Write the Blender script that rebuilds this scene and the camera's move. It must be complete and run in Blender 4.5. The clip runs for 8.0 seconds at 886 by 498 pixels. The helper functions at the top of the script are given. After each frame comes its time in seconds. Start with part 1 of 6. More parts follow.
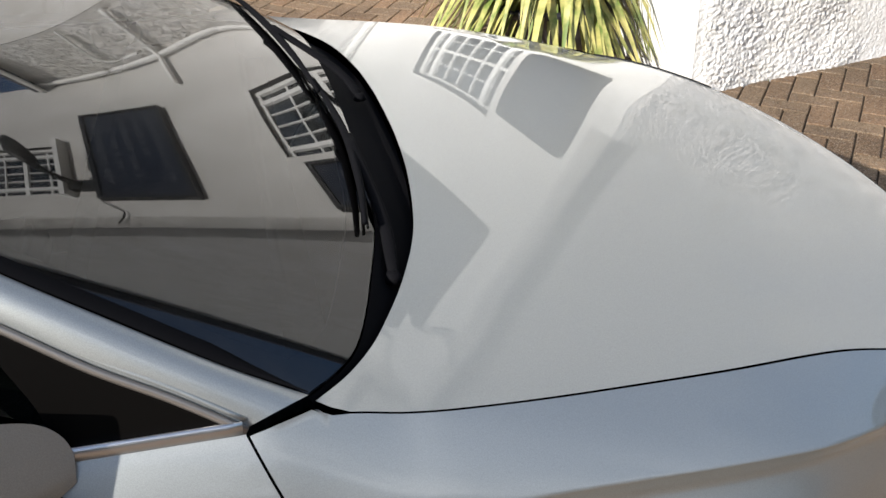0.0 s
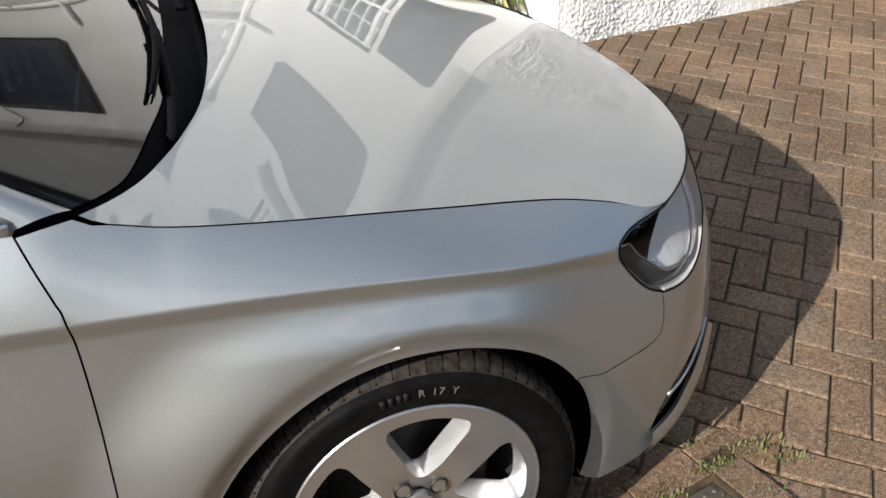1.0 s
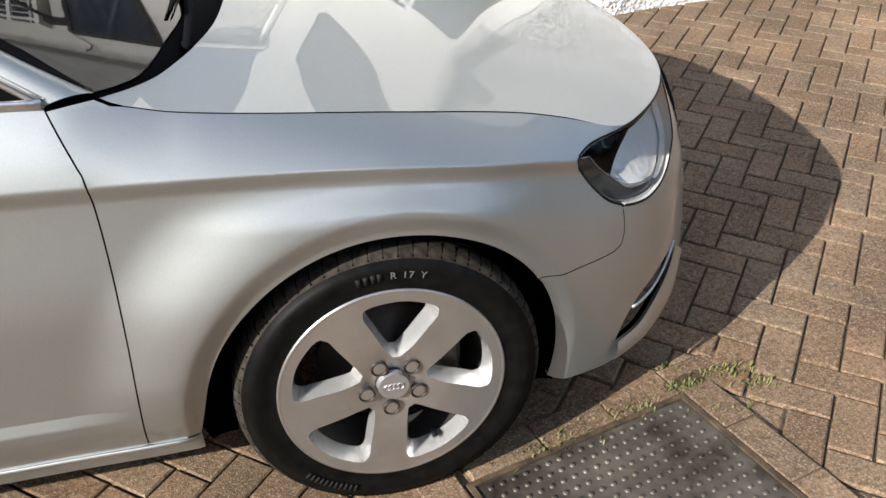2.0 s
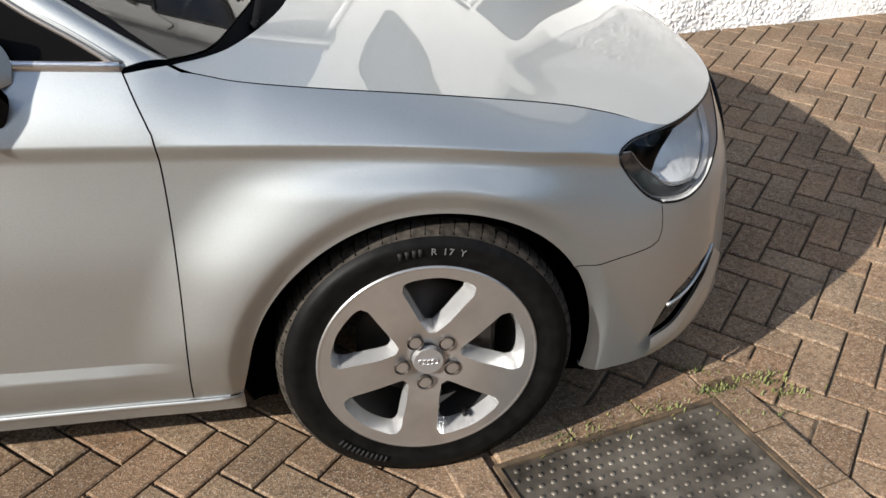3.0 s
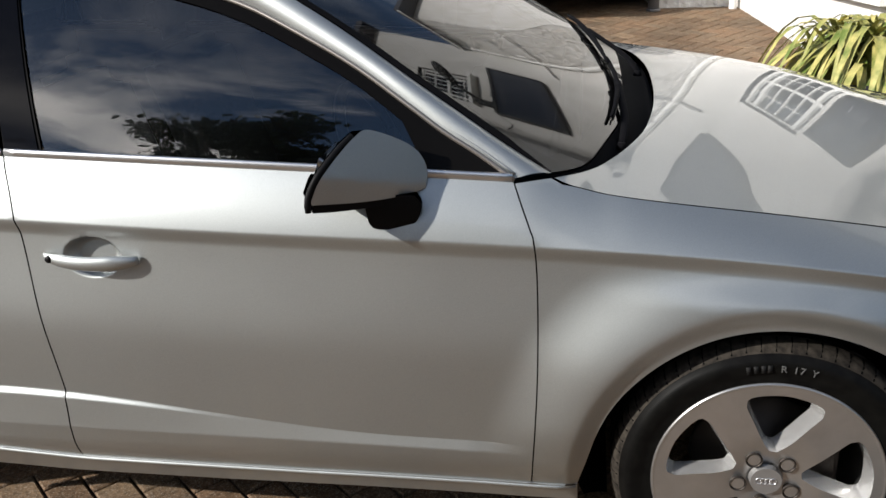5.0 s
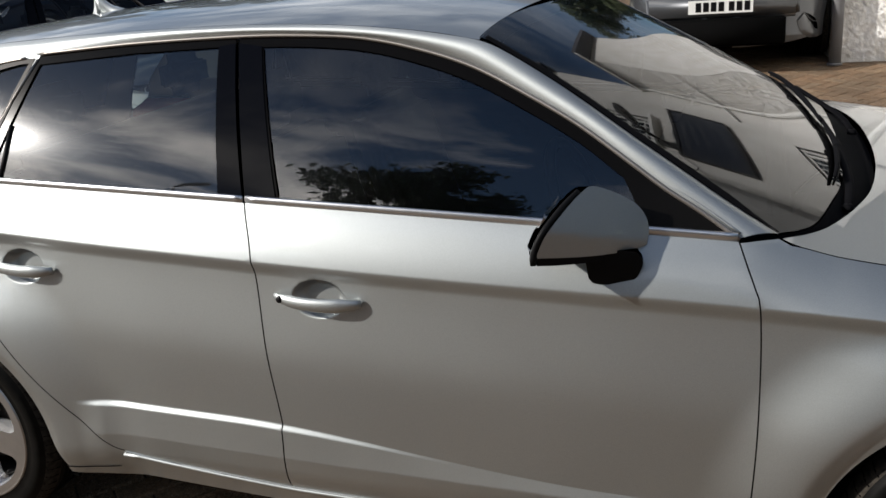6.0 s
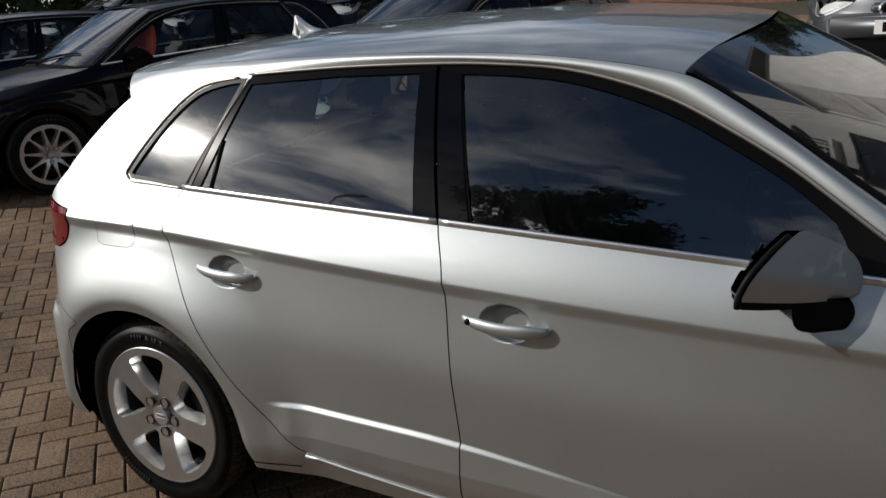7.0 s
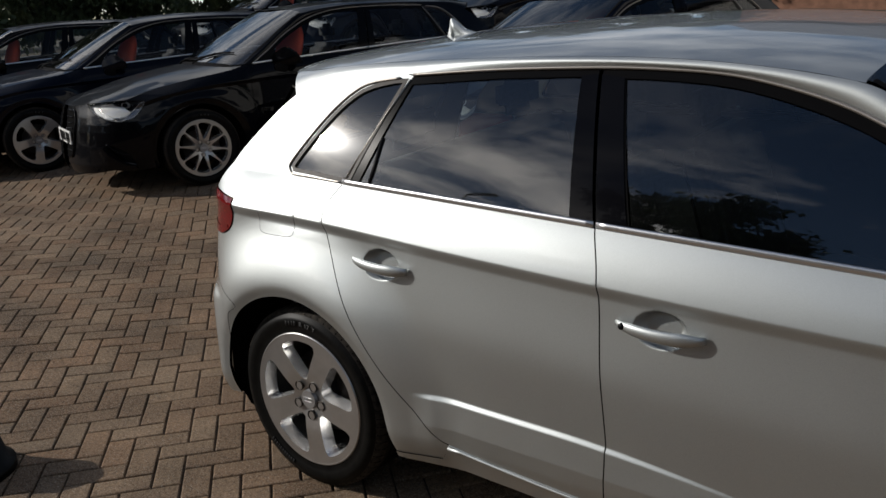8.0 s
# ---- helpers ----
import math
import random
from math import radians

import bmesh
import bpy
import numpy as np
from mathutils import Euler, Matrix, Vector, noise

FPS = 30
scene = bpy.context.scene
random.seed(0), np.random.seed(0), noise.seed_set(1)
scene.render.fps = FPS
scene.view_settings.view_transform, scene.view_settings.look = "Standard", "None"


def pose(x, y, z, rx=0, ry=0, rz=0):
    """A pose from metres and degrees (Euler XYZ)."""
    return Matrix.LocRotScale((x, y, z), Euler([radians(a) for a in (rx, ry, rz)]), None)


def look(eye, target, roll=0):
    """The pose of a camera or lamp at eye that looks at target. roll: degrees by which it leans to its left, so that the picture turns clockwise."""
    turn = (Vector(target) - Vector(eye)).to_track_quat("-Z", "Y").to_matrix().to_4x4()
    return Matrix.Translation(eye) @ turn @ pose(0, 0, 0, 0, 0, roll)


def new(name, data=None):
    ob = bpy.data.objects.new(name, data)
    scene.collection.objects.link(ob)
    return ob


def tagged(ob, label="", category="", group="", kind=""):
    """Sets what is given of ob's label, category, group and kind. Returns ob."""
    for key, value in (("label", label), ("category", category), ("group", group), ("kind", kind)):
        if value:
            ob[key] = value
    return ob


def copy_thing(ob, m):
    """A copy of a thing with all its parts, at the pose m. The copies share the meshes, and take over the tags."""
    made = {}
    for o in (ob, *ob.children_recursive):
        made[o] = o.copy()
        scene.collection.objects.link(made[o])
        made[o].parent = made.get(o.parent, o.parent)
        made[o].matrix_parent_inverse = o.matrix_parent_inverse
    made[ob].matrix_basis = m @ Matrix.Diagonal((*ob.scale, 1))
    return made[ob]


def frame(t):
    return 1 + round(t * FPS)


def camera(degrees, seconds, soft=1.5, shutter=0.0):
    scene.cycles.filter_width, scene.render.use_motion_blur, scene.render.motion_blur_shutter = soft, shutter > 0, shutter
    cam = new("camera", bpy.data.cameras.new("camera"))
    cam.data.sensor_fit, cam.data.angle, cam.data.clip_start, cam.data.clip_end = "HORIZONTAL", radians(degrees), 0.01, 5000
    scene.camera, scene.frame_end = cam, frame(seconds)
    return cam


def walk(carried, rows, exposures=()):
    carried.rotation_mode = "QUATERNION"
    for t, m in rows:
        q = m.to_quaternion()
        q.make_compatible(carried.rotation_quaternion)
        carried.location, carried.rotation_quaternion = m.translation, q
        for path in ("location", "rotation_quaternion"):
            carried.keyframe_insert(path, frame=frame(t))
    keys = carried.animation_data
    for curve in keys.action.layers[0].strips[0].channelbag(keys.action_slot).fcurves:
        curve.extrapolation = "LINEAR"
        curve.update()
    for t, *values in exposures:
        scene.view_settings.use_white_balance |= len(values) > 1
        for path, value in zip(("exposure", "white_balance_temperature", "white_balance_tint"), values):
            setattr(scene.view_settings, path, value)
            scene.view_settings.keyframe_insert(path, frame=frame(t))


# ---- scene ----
# ---------------------------------------------------------------- camera
cam = camera(54.8, 8.0)
PATH = [
    (0, (-0.46, -1.547, 1.557), (-0.066, 0.143, 0.564), -2.6),
    (0.5, (-0.337, -1.714, 1.534), (0.107, -0.042, 0.531), -2.4),
    (1, (-0.278, -1.9, 1.487), (0.246, -0.268, 0.457), -0.9),
    (1.5, (-0.213, -2.069, 1.458), (0.248, -0.428, 0.413), -1.5),
    (3, (-0.21, -2.283, 1.403), (0.079, -0.573, 0.406), 0.5),
    (3.5, (-0.238, -2.312, 1.406), (-0.065, -0.571, 0.437), -0.3),
    (4, (-0.279, -2.348, 1.425), (-0.245, -0.556, 0.537), -1.2),
    (4.5, (-0.318, -2.384, 1.436), (-0.465, -0.565, 0.619), -2.0),
    (6, (-0.503, -2.482, 1.464), (-1.169, -0.695, 0.86), -4.2),
    (6.5, (-0.579, -2.516, 1.511), (-1.375, -0.78, 0.915), -3.9),
    (7, (-0.604, -2.535, 1.521), (-1.566, -0.875, 0.957), -3.8),
    (7.5, (-0.626, -2.556, 1.519), (-1.731, -0.982, 0.969), -3.7),
    (8, (-0.662, -2.611, 1.525), (-1.856, -1.099, 0.986), -3.3),
]
walk(cam, [(t, look(eye, target, roll)) for t, eye, target, roll in PATH],
     [(0.0, 0.66), (0.5, 0.56), (1.0, 0.62), (1.5, 0.90), (3.0, 0.95), (4.0, 0.76), (4.7, 0.40), (6.0, -0.1), (6.5, -0.30), (7.0, -0.45), (8.0, -0.54)])

# ---------------------------------------------------------------- light
SUN_TO = Vector((-0.76, -0.45, 0.455)).normalized()
world = bpy.data.worlds.new("sky")
scene.world = world
world.use_nodes = True
nt = world.node_tree
sky = nt.nodes.new("ShaderNodeTexSky")
sky.sky_type = "NISHITA"
sky.sun_disc = False
sky.air_density, sky.dust_density, sky.ozone_density = 1.0, 0.15, 3.0
sky.sun_elevation = math.asin(SUN_TO.z)
sky.sun_rotation = math.atan2(SUN_TO.x, SUN_TO.y)
# broken cloud over the clear sky
co = nt.nodes.new("ShaderNodeTexCoord")
sep = nt.nodes.new("ShaderNodeSeparateXYZ")
nt.links.new(co.outputs["Generated"], sep.inputs[0])
lift = nt.nodes.new("ShaderNodeMath")
lift.operation, lift.inputs[1].default_value = "ADD", 0.22
nt.links.new(sep.outputs[2], lift.inputs[0])
flat = nt.nodes.new("ShaderNodeCombineXYZ")
for k in (0, 1):
    div = nt.nodes.new("ShaderNodeMath")
    div.operation = "DIVIDE"
    nt.links.new(sep.outputs[k], div.inputs[0])
    nt.links.new(lift.outputs[0], div.inputs[1])
    nt.links.new(div.outputs[0], flat.inputs[k])
puff = nt.nodes.new("ShaderNodeTexNoise")
puff.inputs["Scale"].default_value, puff.inputs["Detail"].default_value, puff.inputs["Roughness"].default_value = 2.0, 8, 0.60
puff.inputs["Distortion"].default_value = 0.4
nt.links.new(flat.outputs[0], puff.inputs["Vector"])
ramp = nt.nodes.new("ShaderNodeValToRGB")
ramp.color_ramp.elements[0].position, ramp.color_ramp.elements[1].position = 0.44, 0.66
nt.links.new(puff.outputs[0], ramp.inputs[0])
mix = nt.nodes.new("ShaderNodeMix")
mix.data_type = "RGBA"
thin = nt.nodes.new("ShaderNodeMapRange")
thin.interpolation_type = "SMOOTHSTEP"
thin.inputs[1].default_value, thin.inputs[2].default_value, thin.inputs[3].default_value, thin.inputs[4].default_value = 0.50, 0.85, 1.0, 0.12
nt.links.new(sep.outputs[2], thin.inputs[0])
both = nt.nodes.new("ShaderNodeMath")
both.operation = "MULTIPLY"
nt.links.new(ramp.outputs[0], both.inputs[0])
nt.links.new(thin.outputs[0], both.inputs[1])
nt.links.new(sky.outputs[0], mix.inputs[6])
# clouds shine more the nearer they stand to the sun
dot = nt.nodes.new("ShaderNodeVectorMath")
dot.operation = "DOT_PRODUCT"
dot.inputs[1].default_value = SUN_TO
nt.links.new(co.outputs["Generated"], dot.inputs[0])
glow = nt.nodes.new("ShaderNodeMapRange")
glow.inputs[1].default_value, glow.inputs[2].default_value, glow.inputs[3].default_value, glow.inputs[4].default_value = 0.2, 1.0, 0.0, 1.0
nt.links.new(dot.outputs["Value"], glow.inputs[0])
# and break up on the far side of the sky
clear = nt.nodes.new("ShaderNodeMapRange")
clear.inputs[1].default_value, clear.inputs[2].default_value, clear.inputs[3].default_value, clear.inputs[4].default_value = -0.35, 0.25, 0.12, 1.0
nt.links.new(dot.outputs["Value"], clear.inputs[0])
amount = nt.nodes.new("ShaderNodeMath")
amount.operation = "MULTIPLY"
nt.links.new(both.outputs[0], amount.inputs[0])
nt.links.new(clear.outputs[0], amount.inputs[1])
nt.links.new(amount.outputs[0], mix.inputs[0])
power = nt.nodes.new("ShaderNodeMath")
power.operation, power.inputs[1].default_value = "POWER", 2.5
nt.links.new(glow.outputs[0], power.inputs[0])
cloud = nt.nodes.new("ShaderNodeMix")
cloud.data_type = "RGBA"
cloud.inputs[6].default_value, cloud.inputs[7].default_value = (15.0, 15.3, 15.7, 1), (44.0, 41.5, 39.0, 1)
nt.links.new(power.outputs[0], cloud.inputs[0])
nt.links.new(cloud.outputs[2], mix.inputs[7])
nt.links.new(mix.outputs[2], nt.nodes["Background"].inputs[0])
nt.nodes["Background"].inputs[1].default_value = 0.098
lamp = bpy.data.lights.new("sun", "SUN")
lamp.energy, lamp.angle, lamp.color = 5.0, radians(0.53), (1.0, 0.955, 0.895)
sun = new("sun", lamp)
sun.matrix_world = look(SUN_TO * 40, (0, 0, 0))


# ---------------------------------------------------------------- materials
def material(name, colour, rough=0.5, metal=0.0, coat=0.0, spec=0.5):
    m = bpy.data.materials.new(name)
    m.use_nodes = True
    b = m.node_tree.nodes["Principled BSDF"]
    b.inputs["Base Color"].default_value = (*colour, 1)
    b.inputs["Roughness"].default_value = rough
    b.inputs["Metallic"].default_value = metal
    b.inputs["Coat Weight"].default_value = coat
    b.inputs["Coat Roughness"].default_value = 0.02
    b.inputs["Specular IOR Level"].default_value = spec
    return m


def node(m, kind, **values):
    n = m.node_tree.nodes.new(kind)
    for k, v in values.items():
        if k in n.inputs:
            n.inputs[k].default_value = v
    return n


def wire(m, a, out, b, into):
    m.node_tree.links.new(a.outputs[out], b.inputs[into])


def noise_mix(m, scale, low, high, detail=4.0, fac=(0.35, 0.65), coords="Object", target="Base Color", rough=0.6):
    """Blends two colours (or two grey values) by noise into an input of the surface."""
    bsdf = m.node_tree.nodes["Principled BSDF"]
    co = node(m, "ShaderNodeTexCoord")
    n = node(m, "ShaderNodeTexNoise", Scale=scale, Detail=detail, Roughness=rough)
    wire(m, co, coords, n, "Vector")
    ramp = node(m, "ShaderNodeValToRGB")
    ramp.color_ramp.elements[0].position, ramp.color_ramp.elements[1].position = fac
    ramp.color_ramp.elements[0].color, ramp.color_ramp.elements[1].color = low, high
    wire(m, n, "Fac", ramp, "Fac")
    wire(m, ramp, "Color", bsdf, target)
    return n, ramp


def bumped(m, scale, strength, distance=0.002, detail=4.0, coords="Object", kind="ShaderNodeTexNoise"):
    bsdf = m.node_tree.nodes["Principled BSDF"]
    co = node(m, "ShaderNodeTexCoord")
    n = node(m, kind, Scale=scale, Detail=detail)
    wire(m, co, coords, n, "Vector")
    b = node(m, "ShaderNodeBump", Strength=strength, Distance=distance)
    wire(m, n, 0, b, "Height")
    wire(m, b, "Normal", bsdf, "Normal")
    return n, b


def grey(v, a=1):
    return (v, v, v, a)


SILVER = material("silver_paint", (0.50, 0.51, 0.52), 0.47, 0.97, 1.0)
noise_mix(SILVER, 900, (0.39, 0.41, 0.408, 1), (0.465, 0.487, 0.484, 1), 2)
noise_mix(SILVER, 7, grey(0.0), grey(0.035), 9, (0.40, 0.72), target="Coat Roughness", rough=0.7)
noise_mix(SILVER, 3, grey(0.50), grey(0.53), 5, target="Roughness")
BLACK = material("black_plastic", (0.004, 0.004, 0.0045), 0.5, spec=0.12)
bumped(BLACK, 700, 0.15, 0.0005)
GLOSS = material("gloss_black", (0.003, 0.003, 0.004), 0.12, 0.0, 0.10, 0.05)
FRAME_BLACK = material("satin_black_frame", (0.004, 0.0036, 0.0033), 0.22, spec=0.08)
BRONZE = material("bronze_strip", (0.30, 0.275, 0.25), 0.36, 0.75)
TRIM = material("bronze_trim", (0.030, 0.024, 0.019), 0.5, 0.0, spec=0.25)
COWL = material("scuttle_plastic", (0.005, 0.005, 0.006), 0.85, spec=0.06)
CHROME = material("satin_chrome", (0.72, 0.72, 0.73), 0.32, 1.0)
REFLECTOR = material("reflector", (0.86, 0.86, 0.86), 0.08, 1.0)
LAMP_BOWL = material("bright_lamp_bowl", (0.82, 0.82, 0.80), 0.24, 0.35)
bumped(LAMP_BOWL, 45, 0.35, 0.004, 1.0)
LAMP_STRIP = material("smoked_light_strip", (0.16, 0.165, 0.18), 0.20, 0.75, 0.7)
LAMP_DARK = material("dark_lamp_bowl", (0.006, 0.009, 0.020), 0.22, 0.0, 0.3, 0.4)
RUBBER = material("rubber", (0.005, 0.005, 0.005), 0.45, spec=0.10)
noise_mix(RUBBER, 35, (0.0025, 0.0025, 0.0025, 1), (0.006, 0.006, 0.0055, 1))
# dusty tread, with the sun its shoulder catches put into the lighter brown
TREAD_SUNLIT = material("sunlit_dusty_tread", (0.02, 0.017, 0.014), 0.8, spec=0.2)
noise_mix(TREAD_SUNLIT, 60, (0.012, 0.010, 0.008, 1), (0.045, 0.038, 0.030, 1))
ALLOY = material("alloy", (0.48, 0.48, 0.475), 0.32, 0.88, 0.5)
noise_mix(ALLOY, 14, (0.46, 0.457, 0.45, 1), (0.52, 0.517, 0.51, 1))
bumped(ALLOY, 900, 0.08, 0.0004)
# alloy of the spoke sides: the light on them put into a paler colour
ALLOY_LIT = material("lit_alloy", (0.86, 0.86, 0.85), 0.26, 0.80, 0.4)
BARREL = material("rim_inner", (0.035, 0.034, 0.033), 0.5, 0.3)
CAP = material("cap_grey", (0.34, 0.335, 0.33), 0.45, 0.7)
STEEL = material("brake_steel", (0.05, 0.042, 0.036), 0.5, 0.6)
LETTER = material("tyre_lettering", (0.10, 0.10, 0.098), 0.8)
FAINT = material("faint_lettering", (0.010, 0.010, 0.010), 0.7, spec=0.2)
# near-black: the shade of seams, hollows and tread slots put into the colour
DARK = material("shade_black", (0.004, 0.004, 0.004), 0.95, spec=0.02)
RED = material("red_lens", (0.13, 0.002, 0.003), 0.12, 0.0, 0.4, 0.3)
CLOTH = material("dark_cloth", (0.035, 0.037, 0.042), 0.85)
noise_mix(CLOTH, 120, (0.025, 0.027, 0.030, 1), (0.05, 0.052, 0.058, 1))


def glass(name, tint, ior, rough=0.0):
    """A thin pane: gloss by Fresnel over a tinted see-through."""
    m = bpy.data.materials.new(name)
    m.use_nodes = True
    m.node_tree.nodes.remove(m.node_tree.nodes["Principled BSDF"])
    fres = node(m, "ShaderNodeFresnel", IOR=ior)
    clean = node(m, "ShaderNodeBsdfGlossy", Roughness=rough)
    film = node(m, "ShaderNodeBsdfGlossy", Roughness=0.16)
    gl = node(m, "ShaderNodeMixShader", Fac=0.14)
    m.node_tree.links.new(clean.outputs[0], gl.inputs[1])
    m.node_tree.links.new(film.outputs[0], gl.inputs[2])
    tr = node(m, "ShaderNodeBsdfTransparent", Color=(*tint, 1))
    mix = node(m, "ShaderNodeMixShader")
    wire(m, fres, 0, mix, 0)
    m.node_tree.links.new(tr.outputs[0], mix.inputs[1])
    m.node_tree.links.new(gl.outputs[0], mix.inputs[2])
    m.node_tree.links.new(mix.outputs[0], m.node_tree.nodes["Material Output"].inputs[0])
    return m


GLASS = glass("tinted_glass", (0.55, 0.63, 0.58), 2.0)
SCREEN = glass("windscreen_glass", (0.28, 0.31, 0.32), 1.90)
CLEAR = glass("clear_plastic", (0.96, 0.96, 0.96), 1.28)


# ---------------------------------------------------------------- building tools
def thing(name, label, category, at=(0, 0, 0), group="", kind=""):
    ob = new(name)
    ob.location = at
    return tagged(ob, label, category, group, kind)


def linked(name, me, mat, parent, label="", smooth=True):
    ob = new(name, me)
    me.materials.append(mat)
    if parent:
        ob.parent = parent
    if smooth:
        for p in me.polygons:
            p.use_smooth = True
    return tagged(ob, label) if label else ob


def part(name, bm, mat, parent=None, label="", smooth=True):
    """Links a bmesh as one mesh object under a thing or a part."""
    me = bpy.data.meshes.new(name)
    bm.normal_update()
    bm.to_mesh(me)
    bm.free()
    return linked(name, me, mat, parent, label, smooth)


def curve_at(x, *pts):
    """A smooth curve through points (x, y) in rising x."""
    n = len(pts)

    def slope(k):
        a, b = pts[max(0, k - 1)], pts[min(n - 1, k + 1)]
        return (b[1] - a[1]) / (b[0] - a[0])
    if x <= pts[0][0]:
        return pts[0][1] + slope(0) * (x - pts[0][0])
    if x >= pts[-1][0]:
        return pts[-1][1] + slope(n - 1) * (x - pts[-1][0])
    i = max(k for k in range(n - 1) if pts[k][0] <= x)
    (x0, y0), (x1, y1) = pts[i], pts[i + 1]
    w = x1 - x0
    t = (x - x0) / w
    return ((2 * t**3 - 3 * t * t + 1) * y0 + (t**3 - 2 * t * t + t) * w * slope(i)
            + (3 * t * t - 2 * t**3) * y1 + (t**3 - t * t) * w * slope(i + 1))


def step(a, b, v):
    t = min(1, max(0, (v - a) / (b - a)))
    return t * t * (3 - 2 * t)


def spline(pts, gap=0.012):
    """Points along a Catmull-Rom curve through pts (2D or 3D), about gap apart."""
    p = [np.array(q, float) for q in pts]
    p = [2 * p[0] - p[1]] + p + [2 * p[-1] - p[-2]]
    out = []
    for a, b, c, d in zip(p, p[1:], p[2:], p[3:]):
        n = max(1, int(np.linalg.norm(c - b) / gap))
        for k in range(n):
            t = k / n
            out.append(0.5 * (2 * b + (c - a) * t + (2 * a - 5 * b + 4 * c - d) * t * t + (3 * b - a - 3 * c + d) * t**3))
    return [tuple(q) for q in out] + [tuple(p[-2])]


def join(*runs):
    """One closed loop out of runs of points, with doubled points left out."""
    out = []
    for r in runs:
        for q in r:
            if not out or math.dist(out[-1], q) > 0.002:
                out.append(tuple(q))
    if math.dist(out[0], out[-1]) < 0.002:
        out.pop()
    return out


def dense(loop, gap=0.012):
    out = []
    for a, b in zip(loop, loop[1:] + loop[:1]):
        n = max(1, int(math.dist(a, b) / gap))
        out += [tuple(np.array(a) + (np.array(b) - np.array(a)) * k / n) for k in range(n)]
    return out


def area(loop):
    a = np.array(loop)
    b = np.roll(a, -1, 0)
    return 0.5 * float((a[:, 0] * b[:, 1] - b[:, 0] * a[:, 1]).sum())


def inset(loop, d):
    """A loop moved inwards by d."""
    s = 1 if area(loop) > 0 else -1
    n, out = len(loop), []
    for i in range(n):
        p, q, r = (np.array(loop[(i + k) % n]) for k in (-1, 0, 1))
        e1, e2 = q - p, r - q
        n1 = np.array((-e1[1], e1[0])) / (np.linalg.norm(e1) + 1e-9)
        n2 = np.array((-e2[1], e2[0])) / (np.linalg.norm(e2) + 1e-9)
        m = n1 + n2
        m = m / max(0.5, np.linalg.norm(m))
        out.append(tuple(q + s * d * m / max(0.5, float(m @ n1))))
    return out


def inside(pts, loop):
    pts, a = np.array(pts), np.array(loop)
    b = np.roll(a, -1, 0)
    x, y = pts[:, 0:1], pts[:, 1:2]
    cross = ((a[:, 1] > y) != (b[:, 1] > y)) & (x < (b[:, 0] - a[:, 0]) * (y - a[:, 1]) / (b[:, 1] - a[:, 1] + 1e-12) + a[:, 0])
    return cross.sum(1) % 2 == 1


